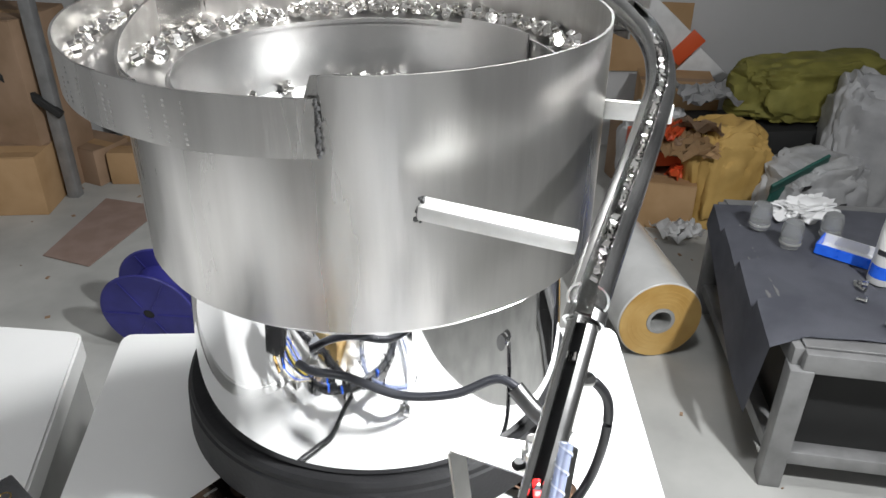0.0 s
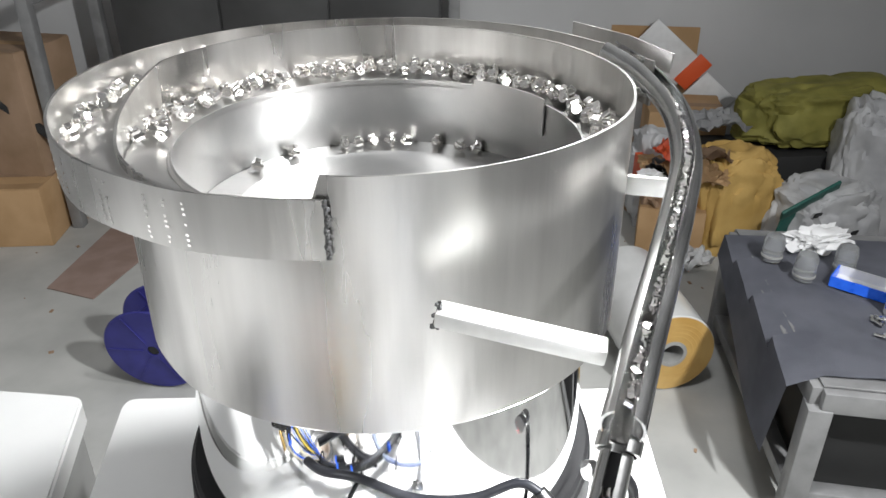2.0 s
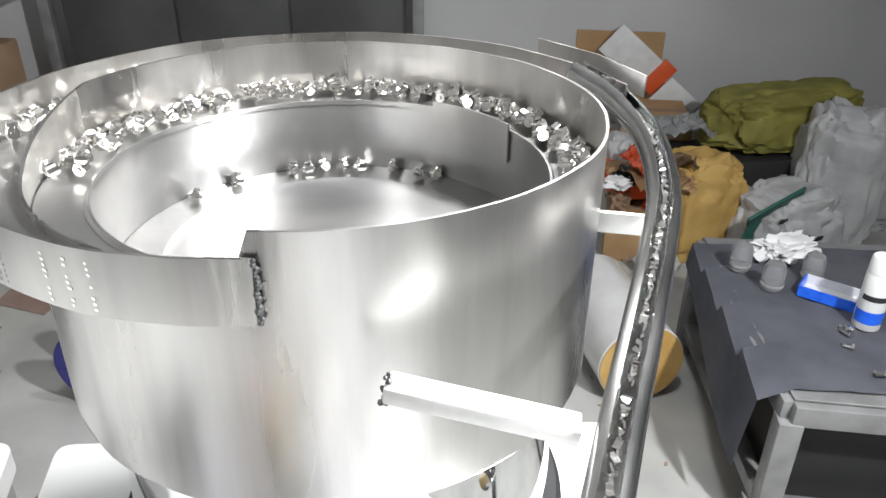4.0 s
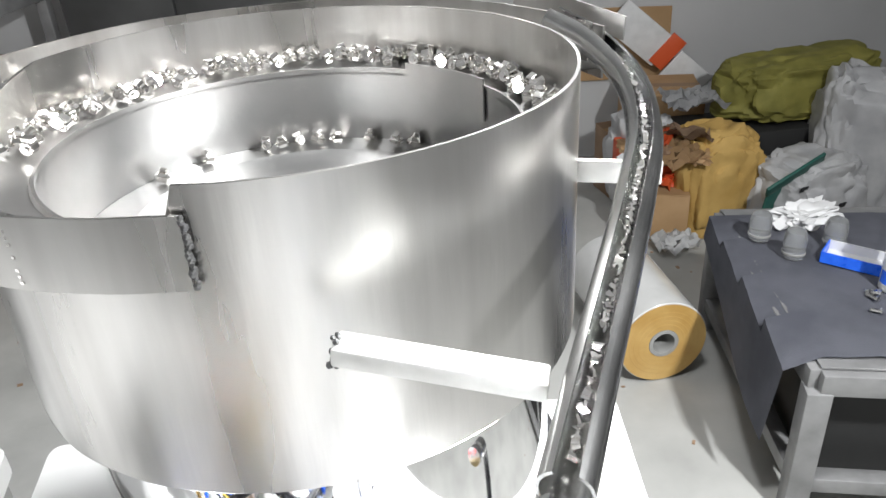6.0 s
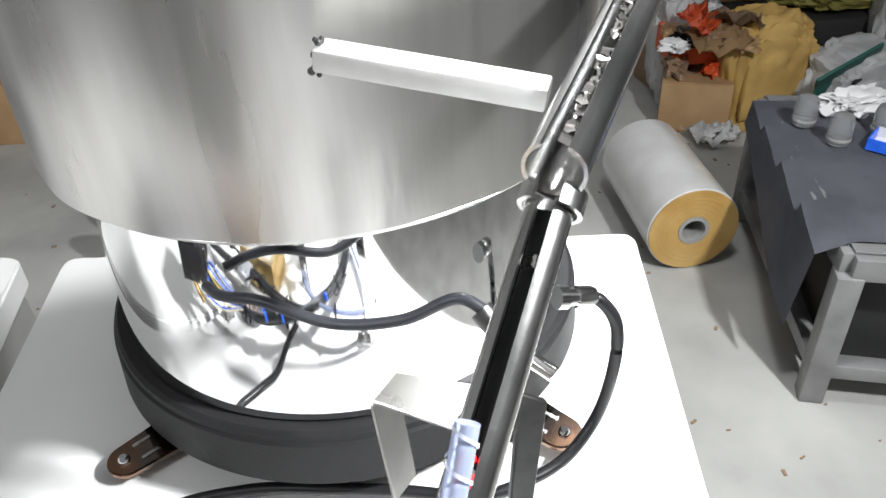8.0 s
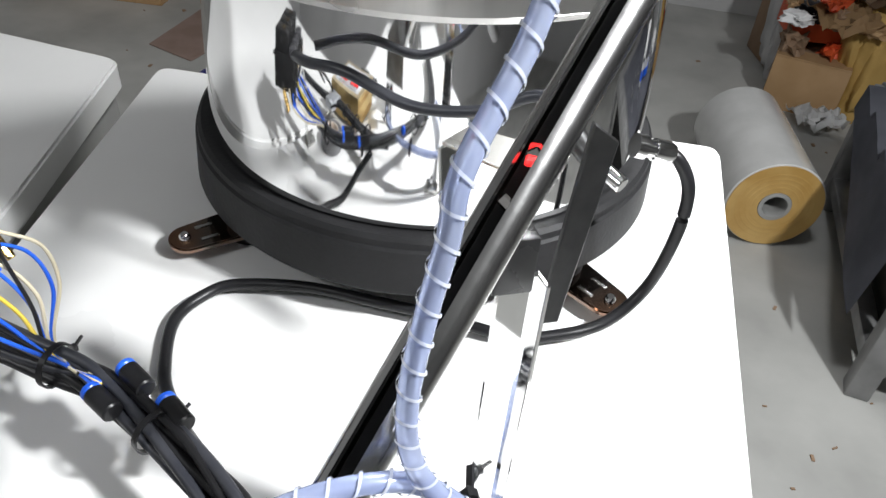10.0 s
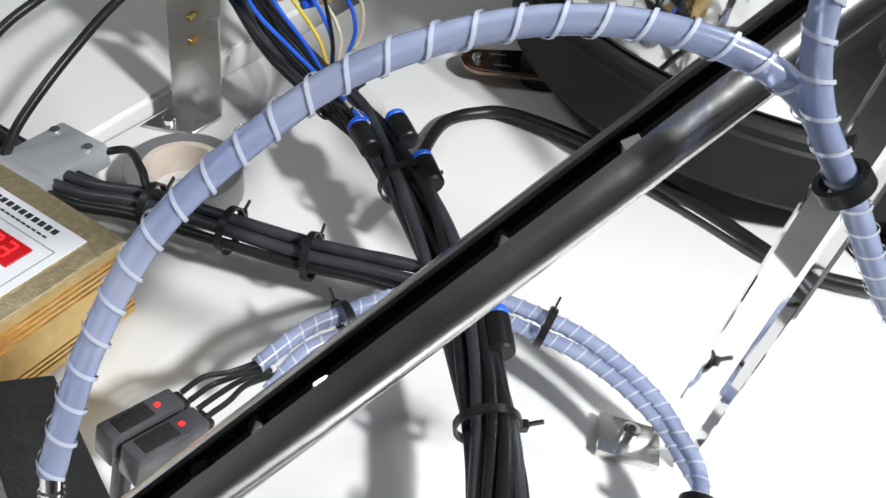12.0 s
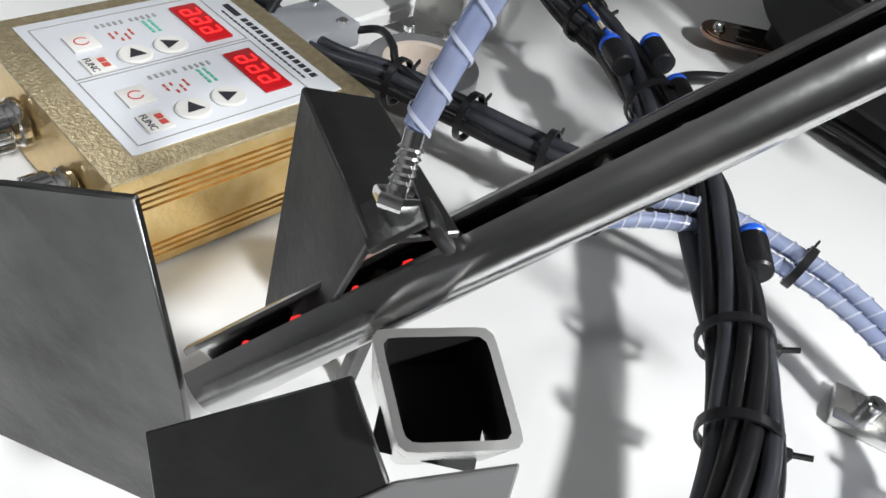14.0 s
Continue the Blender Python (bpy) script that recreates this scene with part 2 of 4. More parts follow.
# ---------- setting ----------
TOP = 0.908
tagged(part("floor", box(pose(0.4, 1.4, -0.05), 7.2, 7.2, 0.1), FLOORM), "worn grey concrete floor with scuffs and crumbs", "floor", kind="structure")
tagged(part("wall_north", box(pose(0.4, 4.05, 1.4), 7.2, 0.2, 2.8), WALLM), "plain grey painted back wall", "wall", kind="structure")
tagged(part("wall_south", box(pose(0.4, -2.1, 1.4), 7.2, 0.2, 2.8), WALLM), "plain grey painted wall", "wall", kind="structure")
tagged(part("wall_west", box(pose(-3.1, 1.0, 1.4), 0.2, 6.0, 2.8), WALLM), "plain grey painted side wall", "wall", kind="structure")
tagged(part("wall_east", box(pose(3.9, 1.0, 1.4), 0.2, 6.0, 2.8), WALLM), "plain grey painted side wall", "wall", kind="structure")
tagged(part("ceiling", box(pose(0.4, 1.4, 2.86), 7.2, 7.2, 0.1), WALLM), "plain pale ceiling", "ceiling", kind="structure")
rng = random.Random(4)
b = bmesh.new()
for i in range(130):
    s = rng.uniform(0.004, 0.018)
    b = box(pose(rng.uniform(-1.9, 1.4), rng.uniform(1.2, 3.4), 0.002, 0, 0, rng.uniform(0, 180)), s, s * rng.uniform(0.2, 0.8), 0.003, 0, 1, b)
tagged(part("floor_crumbs", b, CARDDARK), "small dark crumbs and chips on the concrete", "debris", kind="stuff")


# ---------- tables ----------
def machine_table(name, corners, z, label):
    t = thing(name, label, "table", "white machine tables", (corners[0][0], corners[0][1], 0))
    b = bmesh.new()
    cs = [Vector((x, y, 0)) for x, y in corners]
    pts = []
    for i, c in enumerate(cs):
        p, q = (cs[i - 1] - c).normalized() * 0.018, (cs[(i + 1) % 4] - c).normalized() * 0.018
        for k in range(6):
            u = k / 5
            pts.append(c + p * (1 - u) ** 2 + q * u ** 2)
    vs = [b.verts.new((p.x, p.y, z - 0.03)) for p in pts]
    f = b.faces.new(vs)
    r = bmesh.ops.extrude_face_region(b, geom=[f])
    bmesh.ops.translate(b, verts=[e for e in r["geom"] if isinstance(e, bmesh.types.BMVert)], vec=(0, 0, 0.03))
    top = [e for e in b.edges if all(v.co.z > z - 0.001 for v in e.verts)]
    bmesh.ops.bevel(b, geom=top, offset=0.003, segments=2, affect="EDGES")
    part("table_top", b, WHITE, t)
    mid = sum(cs, Vector()) / 4
    ins = [mid + (c - mid) * 0.97 for c in cs]
    b = bmesh.new()
    lo = [b.verts.new((p.x, p.y, z - 0.16)) for p in ins]
    hi = [b.verts.new((p.x, p.y, z - 0.031)) for p in ins]
    for i in range(4):
        b.faces.new((lo[i], lo[(i + 1) % 4], hi[(i + 1) % 4], hi[i]))
    b.faces.new(lo)
    b.faces.new(hi)
    part("apron", b, TABLESIDE, t)
    for p in ins:
        q = mid + (p - mid) * 0.93
        part("leg", box(pose(q.x, q.y, (z - 0.16) / 2), 0.05, 0.05, z - 0.161, 0.004), TABLESIDE, t)
    return t


machine_table("machine_table", [(-0.258, 0.938), (0.362, 0.985), (0.385, -0.35), (-0.02, -0.35)], TOP, "white painted machine table with rounded corners, glossy and bright")
machine_table("side_table", [(-0.95, 0.99), (-0.314, 0.947), (-0.10, 0.1), (-0.95, 0.1)], TOP - 0.006, "white painted side table next to the machine table")

# ---------- bowl feeder ----------
CX, CY = 0.084, 0.824
RIM, BOT, RB = 1.335, 1.142, 0.201
AX = Matrix.Translation((CX, CY, 0))
feeder = thing("vibratory_bowl_feeder", "brushed stainless vibratory bowl feeder on a polished chrome drive housing", "feeder", at=(CX, CY, TOP))


def bowl_wall():
    """Cylinder with a cut-down lip on its left front."""
    b = bmesh.new()
    n, rows = 144, 8
    W = 0.0022
    rings = []
    for i in range(n):
        a = 2 * math.pi * i / n
        deg = math.degrees(a)
        cut = 0.024 * min(max((deg - 165) / 35, 0), 1) if deg < 267 else 0.0
        col = []
        for rad, zs in ((RB, [0, 1]), (RB - W, [1, 0])):
            ks = range(rows + 1) if zs[0] == 0 else range(rows, -1, -1)
            for k in ks:
                u = k / rows
                z = BOT + 0.006 + (RIM - cut - BOT - 0.006) * u
                dent = 0.0011 * noise.noise(Vector((math.cos(a) * 4, math.sin(a) * 4, z * 9)))
                col.append(b.verts.new(((rad + dent) * math.cos(a), (rad + dent) * math.sin(a), z)))
        rings.append(col)
    k = len(rings[0])
    for i in range(n):
        p, q = rings[i], rings[(i + 1) % n]
        for j in range(k):
            b.faces.new((p[j], q[j], q[(j + 1) % k], p[(j + 1) % k]))
    b.transform(AX)
    return b


part("bowl_wall", bowl_wall(), STEEL, feeder, "brushed steel cylinder with weld stains")
part("bowl_bottom", lathe([(0, BOT), (RB - 0.006, BOT), (RB, BOT + 0.006), (RB - 0.001, BOT + 0.007), (RB - 0.008, BOT + 0.004), (0, BOT + 0.004)], AX, 96), STEEL, feeder)
LEDGE = RIM - 0.046
part("upper_track", lathe([(RB - 0.003, LEDGE), (0.168, LEDGE - 0.003), (0.166, LEDGE), (0.164, LEDGE), (0.164, LEDGE - 0.006), (RB - 0.003, LEDGE - 0.006)], AX, 96, True), STEEL_IN, feeder)
part("inner_wall", lathe([(0.166, LEDGE - 0.004), (0.164, LEDGE - 0.004), (0.164, RIM - 0.127), (0.166, RIM - 0.127)], AX, 96, True), STEEL_IN, feeder)
part("lower_track", lathe([(0.1635, RIM - 0.112), (0.128, RIM - 0.117), (0.128, RIM - 0.121), (0.1635, RIM - 0.117)], AX, 96, True), STEEL_IN, feeder)
part("dish", lathe([(0, RIM - 0.104), (0.06, RIM - 0.106), (0.118, RIM - 0.112), (0.1275, RIM - 0.109), (0.1275, RIM - 0.127), (0, RIM - 0.127)], AX, 96), STEEL_IN, feeder)
b = lathe([(0.1625, RIM - 0.04), (0.161, RIM - 0.04), (0.161, RIM - 0.075), (0.1625, RIM - 0.075)], AX, 16, True, 30, 62)
part("deflector", b, STEEL_IN, feeder)

# outer spiral lip
SPIRAL = [(-92, 0.204), (-105, 0.211), (-120, 0.222), (-140, 0.235), (-160, 0.242), (-180, 0.244), (-205, 0.244), (-235, 0.243), (-270, 0.241), (-300, 0.238), (-325, 0.234), (-345, 0.238)]


def spiral_point(k, z, inset=0.0):
    a, r = SPIRAL[k]
    return Vector((CX + (r - inset) * math.cos(radians(a)), CY + (r - inset) * math.sin(radians(a)), z))


line = spline([spiral_point(k, RIM - (0.033, 0.032, 0.030, 0.027, 0.023, 0.02)[min(k, 5)]) for k in range(len(SPIRAL))], 14)
part("spiral_lip", sweep(line, [(-0.001, -0.019), (0.001, -0.019), (0.001, 0.02), (-0.001, 0.02)]), STEEL, feeder, "scratched brushed steel lip welded on")
b = bmesh.new()
prev = None
for p in line:
    d = Vector((p.x - CX, p.y - CY, 0)).normalized()
    row = [b.verts.new(Vector((CX, CY, RIM - 0.030)) + d * RB), b.verts.new(Vector((p.x, p.y, RIM - 0.030))), b.verts.new(Vector((p.x, p.y, RIM - 0.031))), b.verts.new(Vector((CX, CY, RIM - 0.031)) + d * RB)]
    if prev:
        for j in range(4):
            b.faces.new((prev[j], row[j], row[(j + 1) % 4], prev[(j + 1) % 4]))
    prev = row
part("shelf", b, STEEL_IN, feeder, "flat dull steel shelf between bowl and lip")
rng = random.Random(9)
b = bmesh.new()
for i in range(16):
    z = RIM - 0.05 + 0.036 * i / 15
    bb = bmesh.new()
    bmesh.ops.create_icosphere(bb, subdivisions=1, radius=rng.uniform(0.0014, 0.0026), matrix=Matrix.Translation((CX + 0.2045 * math.cos(radians(-91.5)) + rng.uniform(-0.001, 0.001), CY + 0.2045 * math.sin(radians(-91.5)), z)))
    b = join(b, bb)
tagged(part("weld_bead", b, GREYMETAL, feeder, "dark uneven weld bead"), kind="stuff")

b = None
rng = random.Random(14)
for k in range(11):
    p = line[24 + int(3.4 * k) + rng.randint(-1, 1)]
    out = Vector((p.x - CX, p.y - CY, 0)).normalized()
    mt = Matrix.Translation(p + out * 0.0011) @ out.to_track_quat("X", "Z").to_matrix().to_4x4()
    for i in range(9):
        if rng.random() < 0.8:
            b = box(mt @ pose(0, rng.uniform(-0.0004, 0.0004), -0.015 + 0.0034 * i), 0.0003, rng.uniform(0.0015, 0.0035), 0.0016, 0, 1, b)
tagged(part("scratch_marks", b, CLIP, feeder, "bright scratched dashes on the lip"), kind="stuff")

# drive housing
part("drive_housing", lathe([(0.174, BOT - 0.0005), (0.178, 1.10), (0.181, 1.06), (0.184, 0.99), (0.181, 0.99), (0.15, 0.992), (0.0, 0.992)], AX, 128), CHROME, feeder, "mirror-polished chrome housing")
part("base_ring", lathe([(0.181, 0.988), (0.192, 0.988), (0.195, 0.985), (0.1955, 0.980), (0.1975, 0.978), (0.200, 0.943), (0.197, 0.939), (0.0, 0.939), (0.0, 0.988)], AX, 128), RUBBER, feeder, "matt black rubber base ring")
for a in (-132, -36, 98):
    m = AX @ pose(0, 0, 0, 0, 0, a)
    b = bmesh.new()
    outline = [(0.150, -0.022)] + [(0.224 + 0.0145 * math.cos(radians(k)), 0.0165 * math.sin(radians(k))) for k in range(-90, 91, 15)] + [(0.150, 0.022)]
    f = b.faces.new([b.verts.new((x, y, 0.919)) for x, y in outline])
    r = bmesh.ops.extrude_face_region(b, geom=[f])
    bmesh.ops.translate(b, verts=[e for e in r["geom"] if isinstance(e, bmesh.types.BMVert)], vec=(0, 0, 0.004))
    bmesh.ops.bevel(b, geom=[e for e in b.edges if all(v.co.z > 0.922 for v in e.verts)], offset=0.0012, segments=2, affect="EDGES")
    b.transform(m)
    ear = part("mounting_ear", b, DARKPLATE, feeder, "dark polished mounting ear")
    part("bolt", lathe([(0, 0.0045), (0.0028, 0.0045), (0.0042, 0.003), (0.0048, 0.0), (0, 0.0)], m @ pose(0.226, 0, 0.923), 20), CHROME, ear)
    for y in (-0.008, 0.008):
        part("slot", box(m @ pose(0.208, y, 0.9232), 0.014, 0.003, 0.0008), ZINC, ear)
    part("rubber_foot", lathe([(0.012, TOP), (0.017, TOP), (0.019, 0.914), (0.019, 0.932), (0.016, 0.9395), (0.0, 0.9395)], m @ pose(0.172, 0, 0), 24), RUBBER, feeder)

# chute
UPPER = [(0.236, 0.519, 1.25), (0.257, 0.581, 1.258), (0.278, 0.64, 1.269), (0.301, 0.707, 1.281), (0.32, 0.772, 1.292), (0.325, 0.84, 1.306), (0.308, 0.891, 1.322), (0.282, 0.93, 1.332)]
LOWER0, LOWER1 = Vector((0.2355, 0.52, 1.236)), Vector((0.1175, 0.198, 0.998))
part("strut", box(Matrix.Translation((0.190, 0.592, 1.2545)) @ Vector((0.098, -0.018, -0.012)).to_track_quat("X", "Z").to_matrix().to_4x4(), 0.098, 0.016, 0.010, 0.0014), BARECUT, feeder, "bright flat bar welded to bowl and chute")
rng = random.Random(3)
b = None
for k in range(14):
    bb = bmesh.new()
    bmesh.ops.create_icosphere(bb, subdivisions=1, radius=rng.uniform(0.0012, 0.0022), matrix=Matrix.Translation((0.1425 + rng.uniform(-0.003, 0.002), 0.5995 + rng.uniform(-0.009, 0.009) * 0.3 + 0.006 * math.sin(k), 1.2605 + 0.007 * math.cos(k * 1.9))))
    b = join(b, bb)
tagged(part("strut_weld", b, GREYMETAL, feeder, "dark scorched weld round the bar"), kind="stuff")
part("strut", box(Matrix.Translation((0.306, 0.785, 1.262)) @ Vector((0.05, -0.01, 0)).to_track_quat("X", "Z").to_matrix().to_4x4(), 0.06, 0.005, 0.016, 0.001), BARECUT, feeder)

chute = thing("discharge_chute", "slotted satin steel tube chute running down from the bowl", "chute", at=tuple(LOWER1))
up_path = spline(UPPER, 14)
part("upper_tube", sweep(up_path, slot_section(0.0115, 0.0015, 50)), TUBE, chute)
d = (LOWER1 - LOWER0).normalized()
low_path = [LOWER0 + (LOWER1 - LOWER0) * 0.99 * k / 12 for k in range(13)]
part("lower_tube", sweep(low_path, slot_section(0.0085, 0.0014, 42)), TUBE, chute)
part("collar", sweep([LOWER0 - d * 0.006, LOWER0 + d * 0.002], slot_section(0.0116, 0.0018, 50)), TUBE, chute)
# Black strip laid along the tube paints the slot's shaded inside.
part("groove_shade", sweep([p - Vector((0, 0, 0.003)) for p in low_path], [(-0.004, -0.002), (0.004, -0.002), (0.004, 0.002), (-0.004, 0.002)]), CABLE, chute, "black strip for the shade in the inner groove")
part("guide_tray", sweep([Vector((0.245, 0.99, RIM - 0.004)), Vector((0.29, 0.94, RIM - 0.006)), Vector((0.318, 0.89, RIM - 0.01))], [(-0.016, -0.004), (-0.0145, -0.004), (-0.0145, 0.014), (-0.016, 0.014), (-0.016, 0.012), (-0.016, 0.0)]), STEEL, chute)


# small stamped clips
def clip_mesh():
    b = rod((0, -0.0045, 0.005), (0, 0.0045, 0.005), 0.005, 10)
    b = box(pose(0, 0, 0.011), 0.008, 0.006, 0.004, 0.0008, 1, b)
    b = rod((0, -0.006, 0.005), (0, 0.006, 0.005), 0.0022, 8, b)
    return b


first = tagged(part("metal_clip", clip_mesh(), CLIP), "small bright stamped metal clip lying on the bowl track", "clip", "clips in the bowl")
first.matrix_world = Matrix.Translation((CX + 0.183, CY, LEDGE + 0.001))
rng = random.Random(12)
spots = []
for i in range(74):
    a = radians(-172 - 250 * i / 73) + rng.uniform(-0.015, 0.015)
    for r in ((0.190, 0.177) if rng.random() < 0.75 else (0.185,)):
        spots.append((a, r + rng.uniform(-0.003, 0.003), LEDGE + rng.uniform(0, 0.003)))
for i in range(34):
    a = radians(-160 - 100 * i / 33) + rng.uniform(-0.02, 0.02)
    rr = 0.241 - 0.002 * i / 33
    spots.append((a, rr - rng.uniform(0.008, 0.016), RIM - 0.027))
for deg in (150, 132, 112, 106, 100, 94, 88, 76, 66, 60):
    spots.append((radians(deg), 0.152, RIM - 0.112))
for a, r, z in spots:
    copy_thing(first, pose(CX + r * math.cos(a), CY + r * math.sin(a), z, rng.uniform(-30, 30), rng.uniform(-40, 40), rng.uniform(0, 360)))
chips = None
for path, off, drop in ((up_path, 3, 0.001), (low_path, 0, 0.0)):
    for i in range(off, len(path) - 1):
        for q in (0.2, 0.7):
            if rng.random() < (0.85 if path is up_path else 0.5):
                p = path[i].lerp(path[i + 1], q)
                chips = box(Matrix.Translation(p + Vector((0, 0, 0.003))) @ pose(0, 0, 0, rng.uniform(-40, 40), rng.uniform(-40, 40), rng.uniform(0, 180)), 0.006, 0.005, 0.004, 0.0008, 1, chips)
tagged(part("clips_in_chute", chips, CLIP), "bright metal clips queueing in the chute slot", "clips", kind="stuff")

# chute end: hopper plates, square tube, air nozzle, sensors
station = thing("pick_station", "dull steel plates and square tube holding the chute end", "fixture", at=(0.125, 0.18, TOP))
cd = (LOWER1 - LOWER0).normalized()
side = cd.cross(Vector((0, 0, 1))).normalized()


def plate(name, corners, thick, mat, parent, label=""):
    """A flat plate through the corners, with thickness and eased edges."""
    b = bmesh.new()
    f = b.faces.new([b.verts.new(c) for c in corners])
    f.normal_update()
    nrm = f.normal.copy()
    r = bmesh.ops.extrude_face_region(b, geom=[f])
    bmesh.ops.translate(b, verts=[e for e in r["geom"] if isinstance(e, bmesh.types.BMVert)], vec=nrm * thick)
    bmesh.ops.bevel(b, geom=b.edges[:], offset=thick * 0.2, segments=1, affect="EDGES")
    return part(name, b, mat, parent, label)


plate("stop_plate", [(0.121, 0.199, 0.94), (0.1175, 0.197, 1.0), (0.0985, 0.197, 1.0395), (0.078, 0.176, 1.034), (0.045, 0.143, 1.005), (0.045, 0.143, 0.94)], 0.0022, GREYMETAL, station, "dark grey steel stop plate")
plate("hopper_plate", [(0.0842, 0.2388, 1.0472), (0.137, 0.2258, 1.0496), (0.128, 0.2225, 1.018), (0.1093, 0.2184, 1.0)], 0.0018, GREYMETAL, station, "dull folded steel guard")
plate("hopper_plate", [(0.0842, 0.2390, 1.0474), (0.0941, 0.2536, 1.0474), (0.142, 0.243, 1.0500), (0.1372, 0.2260, 1.0498)], 0.0018, GREYMETAL, station)
plate("bracket_plate", [(0.150, 0.217, 1.030), (0.168, 0.216, 1.020), (0.163, 0.205, 1.010), (0.150, 0.180, 0.998), (0.132, 0.184, 1.010)], 0.002, GREYMETAL, station, "stained grey steel bracket")
plate("bracket_plate", [(0.1685, 0.2165, 1.0205), (0.180, 0.234, 1.030), (0.185, 0.229, 1.017), (0.1895, 0.2265, 1.009), (0.161, 0.193, 1.0005), (0.163, 0.2045, 1.0095)], 0.002, STEELPAINT, station)
# square tube, open towards the near end
ux, uy = Vector((0.0085, 0.0150, 0.002)), Vector((0.0135, -0.003, -0.0065))
ax = ux.cross(uy).normalized()
if ax.z < 0:
    ax = -ax
o = Vector((0.1660, 0.2255, 1.0410))
b = bmesh.new()
rings = []
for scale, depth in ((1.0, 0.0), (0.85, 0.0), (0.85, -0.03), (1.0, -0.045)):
    ring = []
    for k in range(56):
        a = 2 * math.pi * (k + 0.5) / 56
        c, s = math.cos(a), math.sin(a)
        q = (abs(c) ** 12 + abs(s) ** 12) ** (-1 / 12)
        ring.append(b.verts.new(o + (ux.normalized() * c + uy.normalized() * s) * q * 0.0106 * scale + ax * depth))
    rings.append(ring)
for i, j in ((0, 1), (3, 0)):
    for k in range(56):
        b.faces.new((rings[i][k], rings[i][(k + 1) % 56], rings[j][(k + 1) % 56], rings[j][k]))
# Inner walls get their own near-black mesh: the tube's shade is painted in.
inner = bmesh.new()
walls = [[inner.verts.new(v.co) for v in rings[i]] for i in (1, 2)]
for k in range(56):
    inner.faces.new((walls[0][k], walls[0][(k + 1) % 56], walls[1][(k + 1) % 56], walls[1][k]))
part("tube_inside_shade", inner, DARKCAV, station, "inside of the square tube, painted black for its shade")
part("square_tube", b, ZINC, station, "cut square steel tube with bright bare end")
# Added black plate ends the bore and deepens its painted shade.
part("tube_bore_shade", box(Matrix.Translation(o - ax * 0.0295) @ ax.to_track_quat("Z", "Y").to_matrix().to_4x4(), 0.0215, 0.0215, 0.001), DARKCAV, station)
nozzle = thing("air_nozzle", "nickel-plated air nozzle clamped over the chute", "nozzle", at=(0.1346, 0.2319, 1.05))
nz0, nz1 = Vector((0.1346, 0.2319, 1.0535)), Vector((0.1307, 0.237, 1.0675))
part("nozzle_body", rod(nz0, nz1, 0.0021, 18), CHROME, nozzle)
for k in range(5):
    c = nz0.lerp(nz1, 0.35 + 0.1 * k)
    part("thread", lathe([(0.0020, -0.0006), (0.0025, 0), (0.0020, 0.0006)], Matrix.Translation(c) @ (nz1 - nz0).to_track_quat("Z", "Y").to_matrix().to_4x4(), 18), CHROME, nozzle)
hexm = Matrix.Translation(nz0.lerp(nz1, 0.12)) @ (nz1 - nz0).to_track_quat("Z", "Y").to_matrix().to_4x4()
part("lock_nut", lathe([(0.002, -0.0015), (0.0042, -0.0015), (0.0046, -0.001), (0.0046, 0.001), (0.0042, 0.0015), (0.002, 0.0015)], hexm, 6, True), CHROME, nozzle)
part("clamp_plate", box(Matrix.Translation(nz0 - Vector((0, 0, 0.002))) @ cd.to_track_quat("X", "Z").to_matrix().to_4x4(), 0.012, 0.012, 0.002, 0.0005), GREYMETAL, nozzle)
part("clamp_lug", box(Matrix.Translation(nz0 + Vector((0.004, 0.008, -0.004))) @ cd.to_track_quat("X", "Z").to_matrix().to_4x4(), 0.003, 0.009, 0.009, 0.001), GREYMETAL, nozzle)
for x, y in ((0.0665, 0.2835), (0.0790, 0.2850)):
    s = thing("fork_sensor", "small smoked plastic photoelectric sensor with a red indicator", "sensor", "sensors at the chute", (x, y, 0.958))
    m = Matrix.Translation((x, y, 0.962)) @ Vector((0.02, -0.5, 0.12)).to_track_quat("X", "Z").to_matrix().to_4x4()
    body = part("sensor_body", box(m, 0.030, 0.0105, 0.014, 0.0014), SMOKE, s)
    part("end_cap", box(m @ pose(-0.0165, 0, -0.001), 0.004, 0.0085, 0.010, 0.001), PLASTIC_BLACK, s)
    part("window", box(m @ pose(0.004, 0, 0.0072), 0.014, 0.007, 0.0006, 0.0002), PLASTIC_BLACK, body)
    part("indicator", box(m @ pose(-0.006, 0, 0.0072), 0.0018, 0.0018, 0.0008), REDLED, body)
    part("sensor_stem", box(m @ pose(0.006, 0, -0.030), 0.006, 0.005, 0.047, 0.0008), GREYMETAL, s)
b = None
for k, u in enumerate((0.845, 0.87, 0.90, 0.935, 0.965)):
    b = box(Matrix.Translation(LOWER0.lerp(LOWER1, u) + Vector((0, 0, 0.0052))), 0.0016, 0.0026 if k % 2 else 0.0016, 0.0014, 0.0004, 1, b)
tagged(part("sensor_glow_spots", b, REDLED), "red sensor light falling on clips in the slot", "light", kind="stuff")
b = box(Matrix.Translation(LOWER0.lerp(LOWER1, 0.225) + Vector((0, 0, 0.004))), 0.004, 0.012, 0.002, 0.0006, 1)
tagged(part("sensor_light", b, REDLED), "red sensor light glowing in the slot", "light")

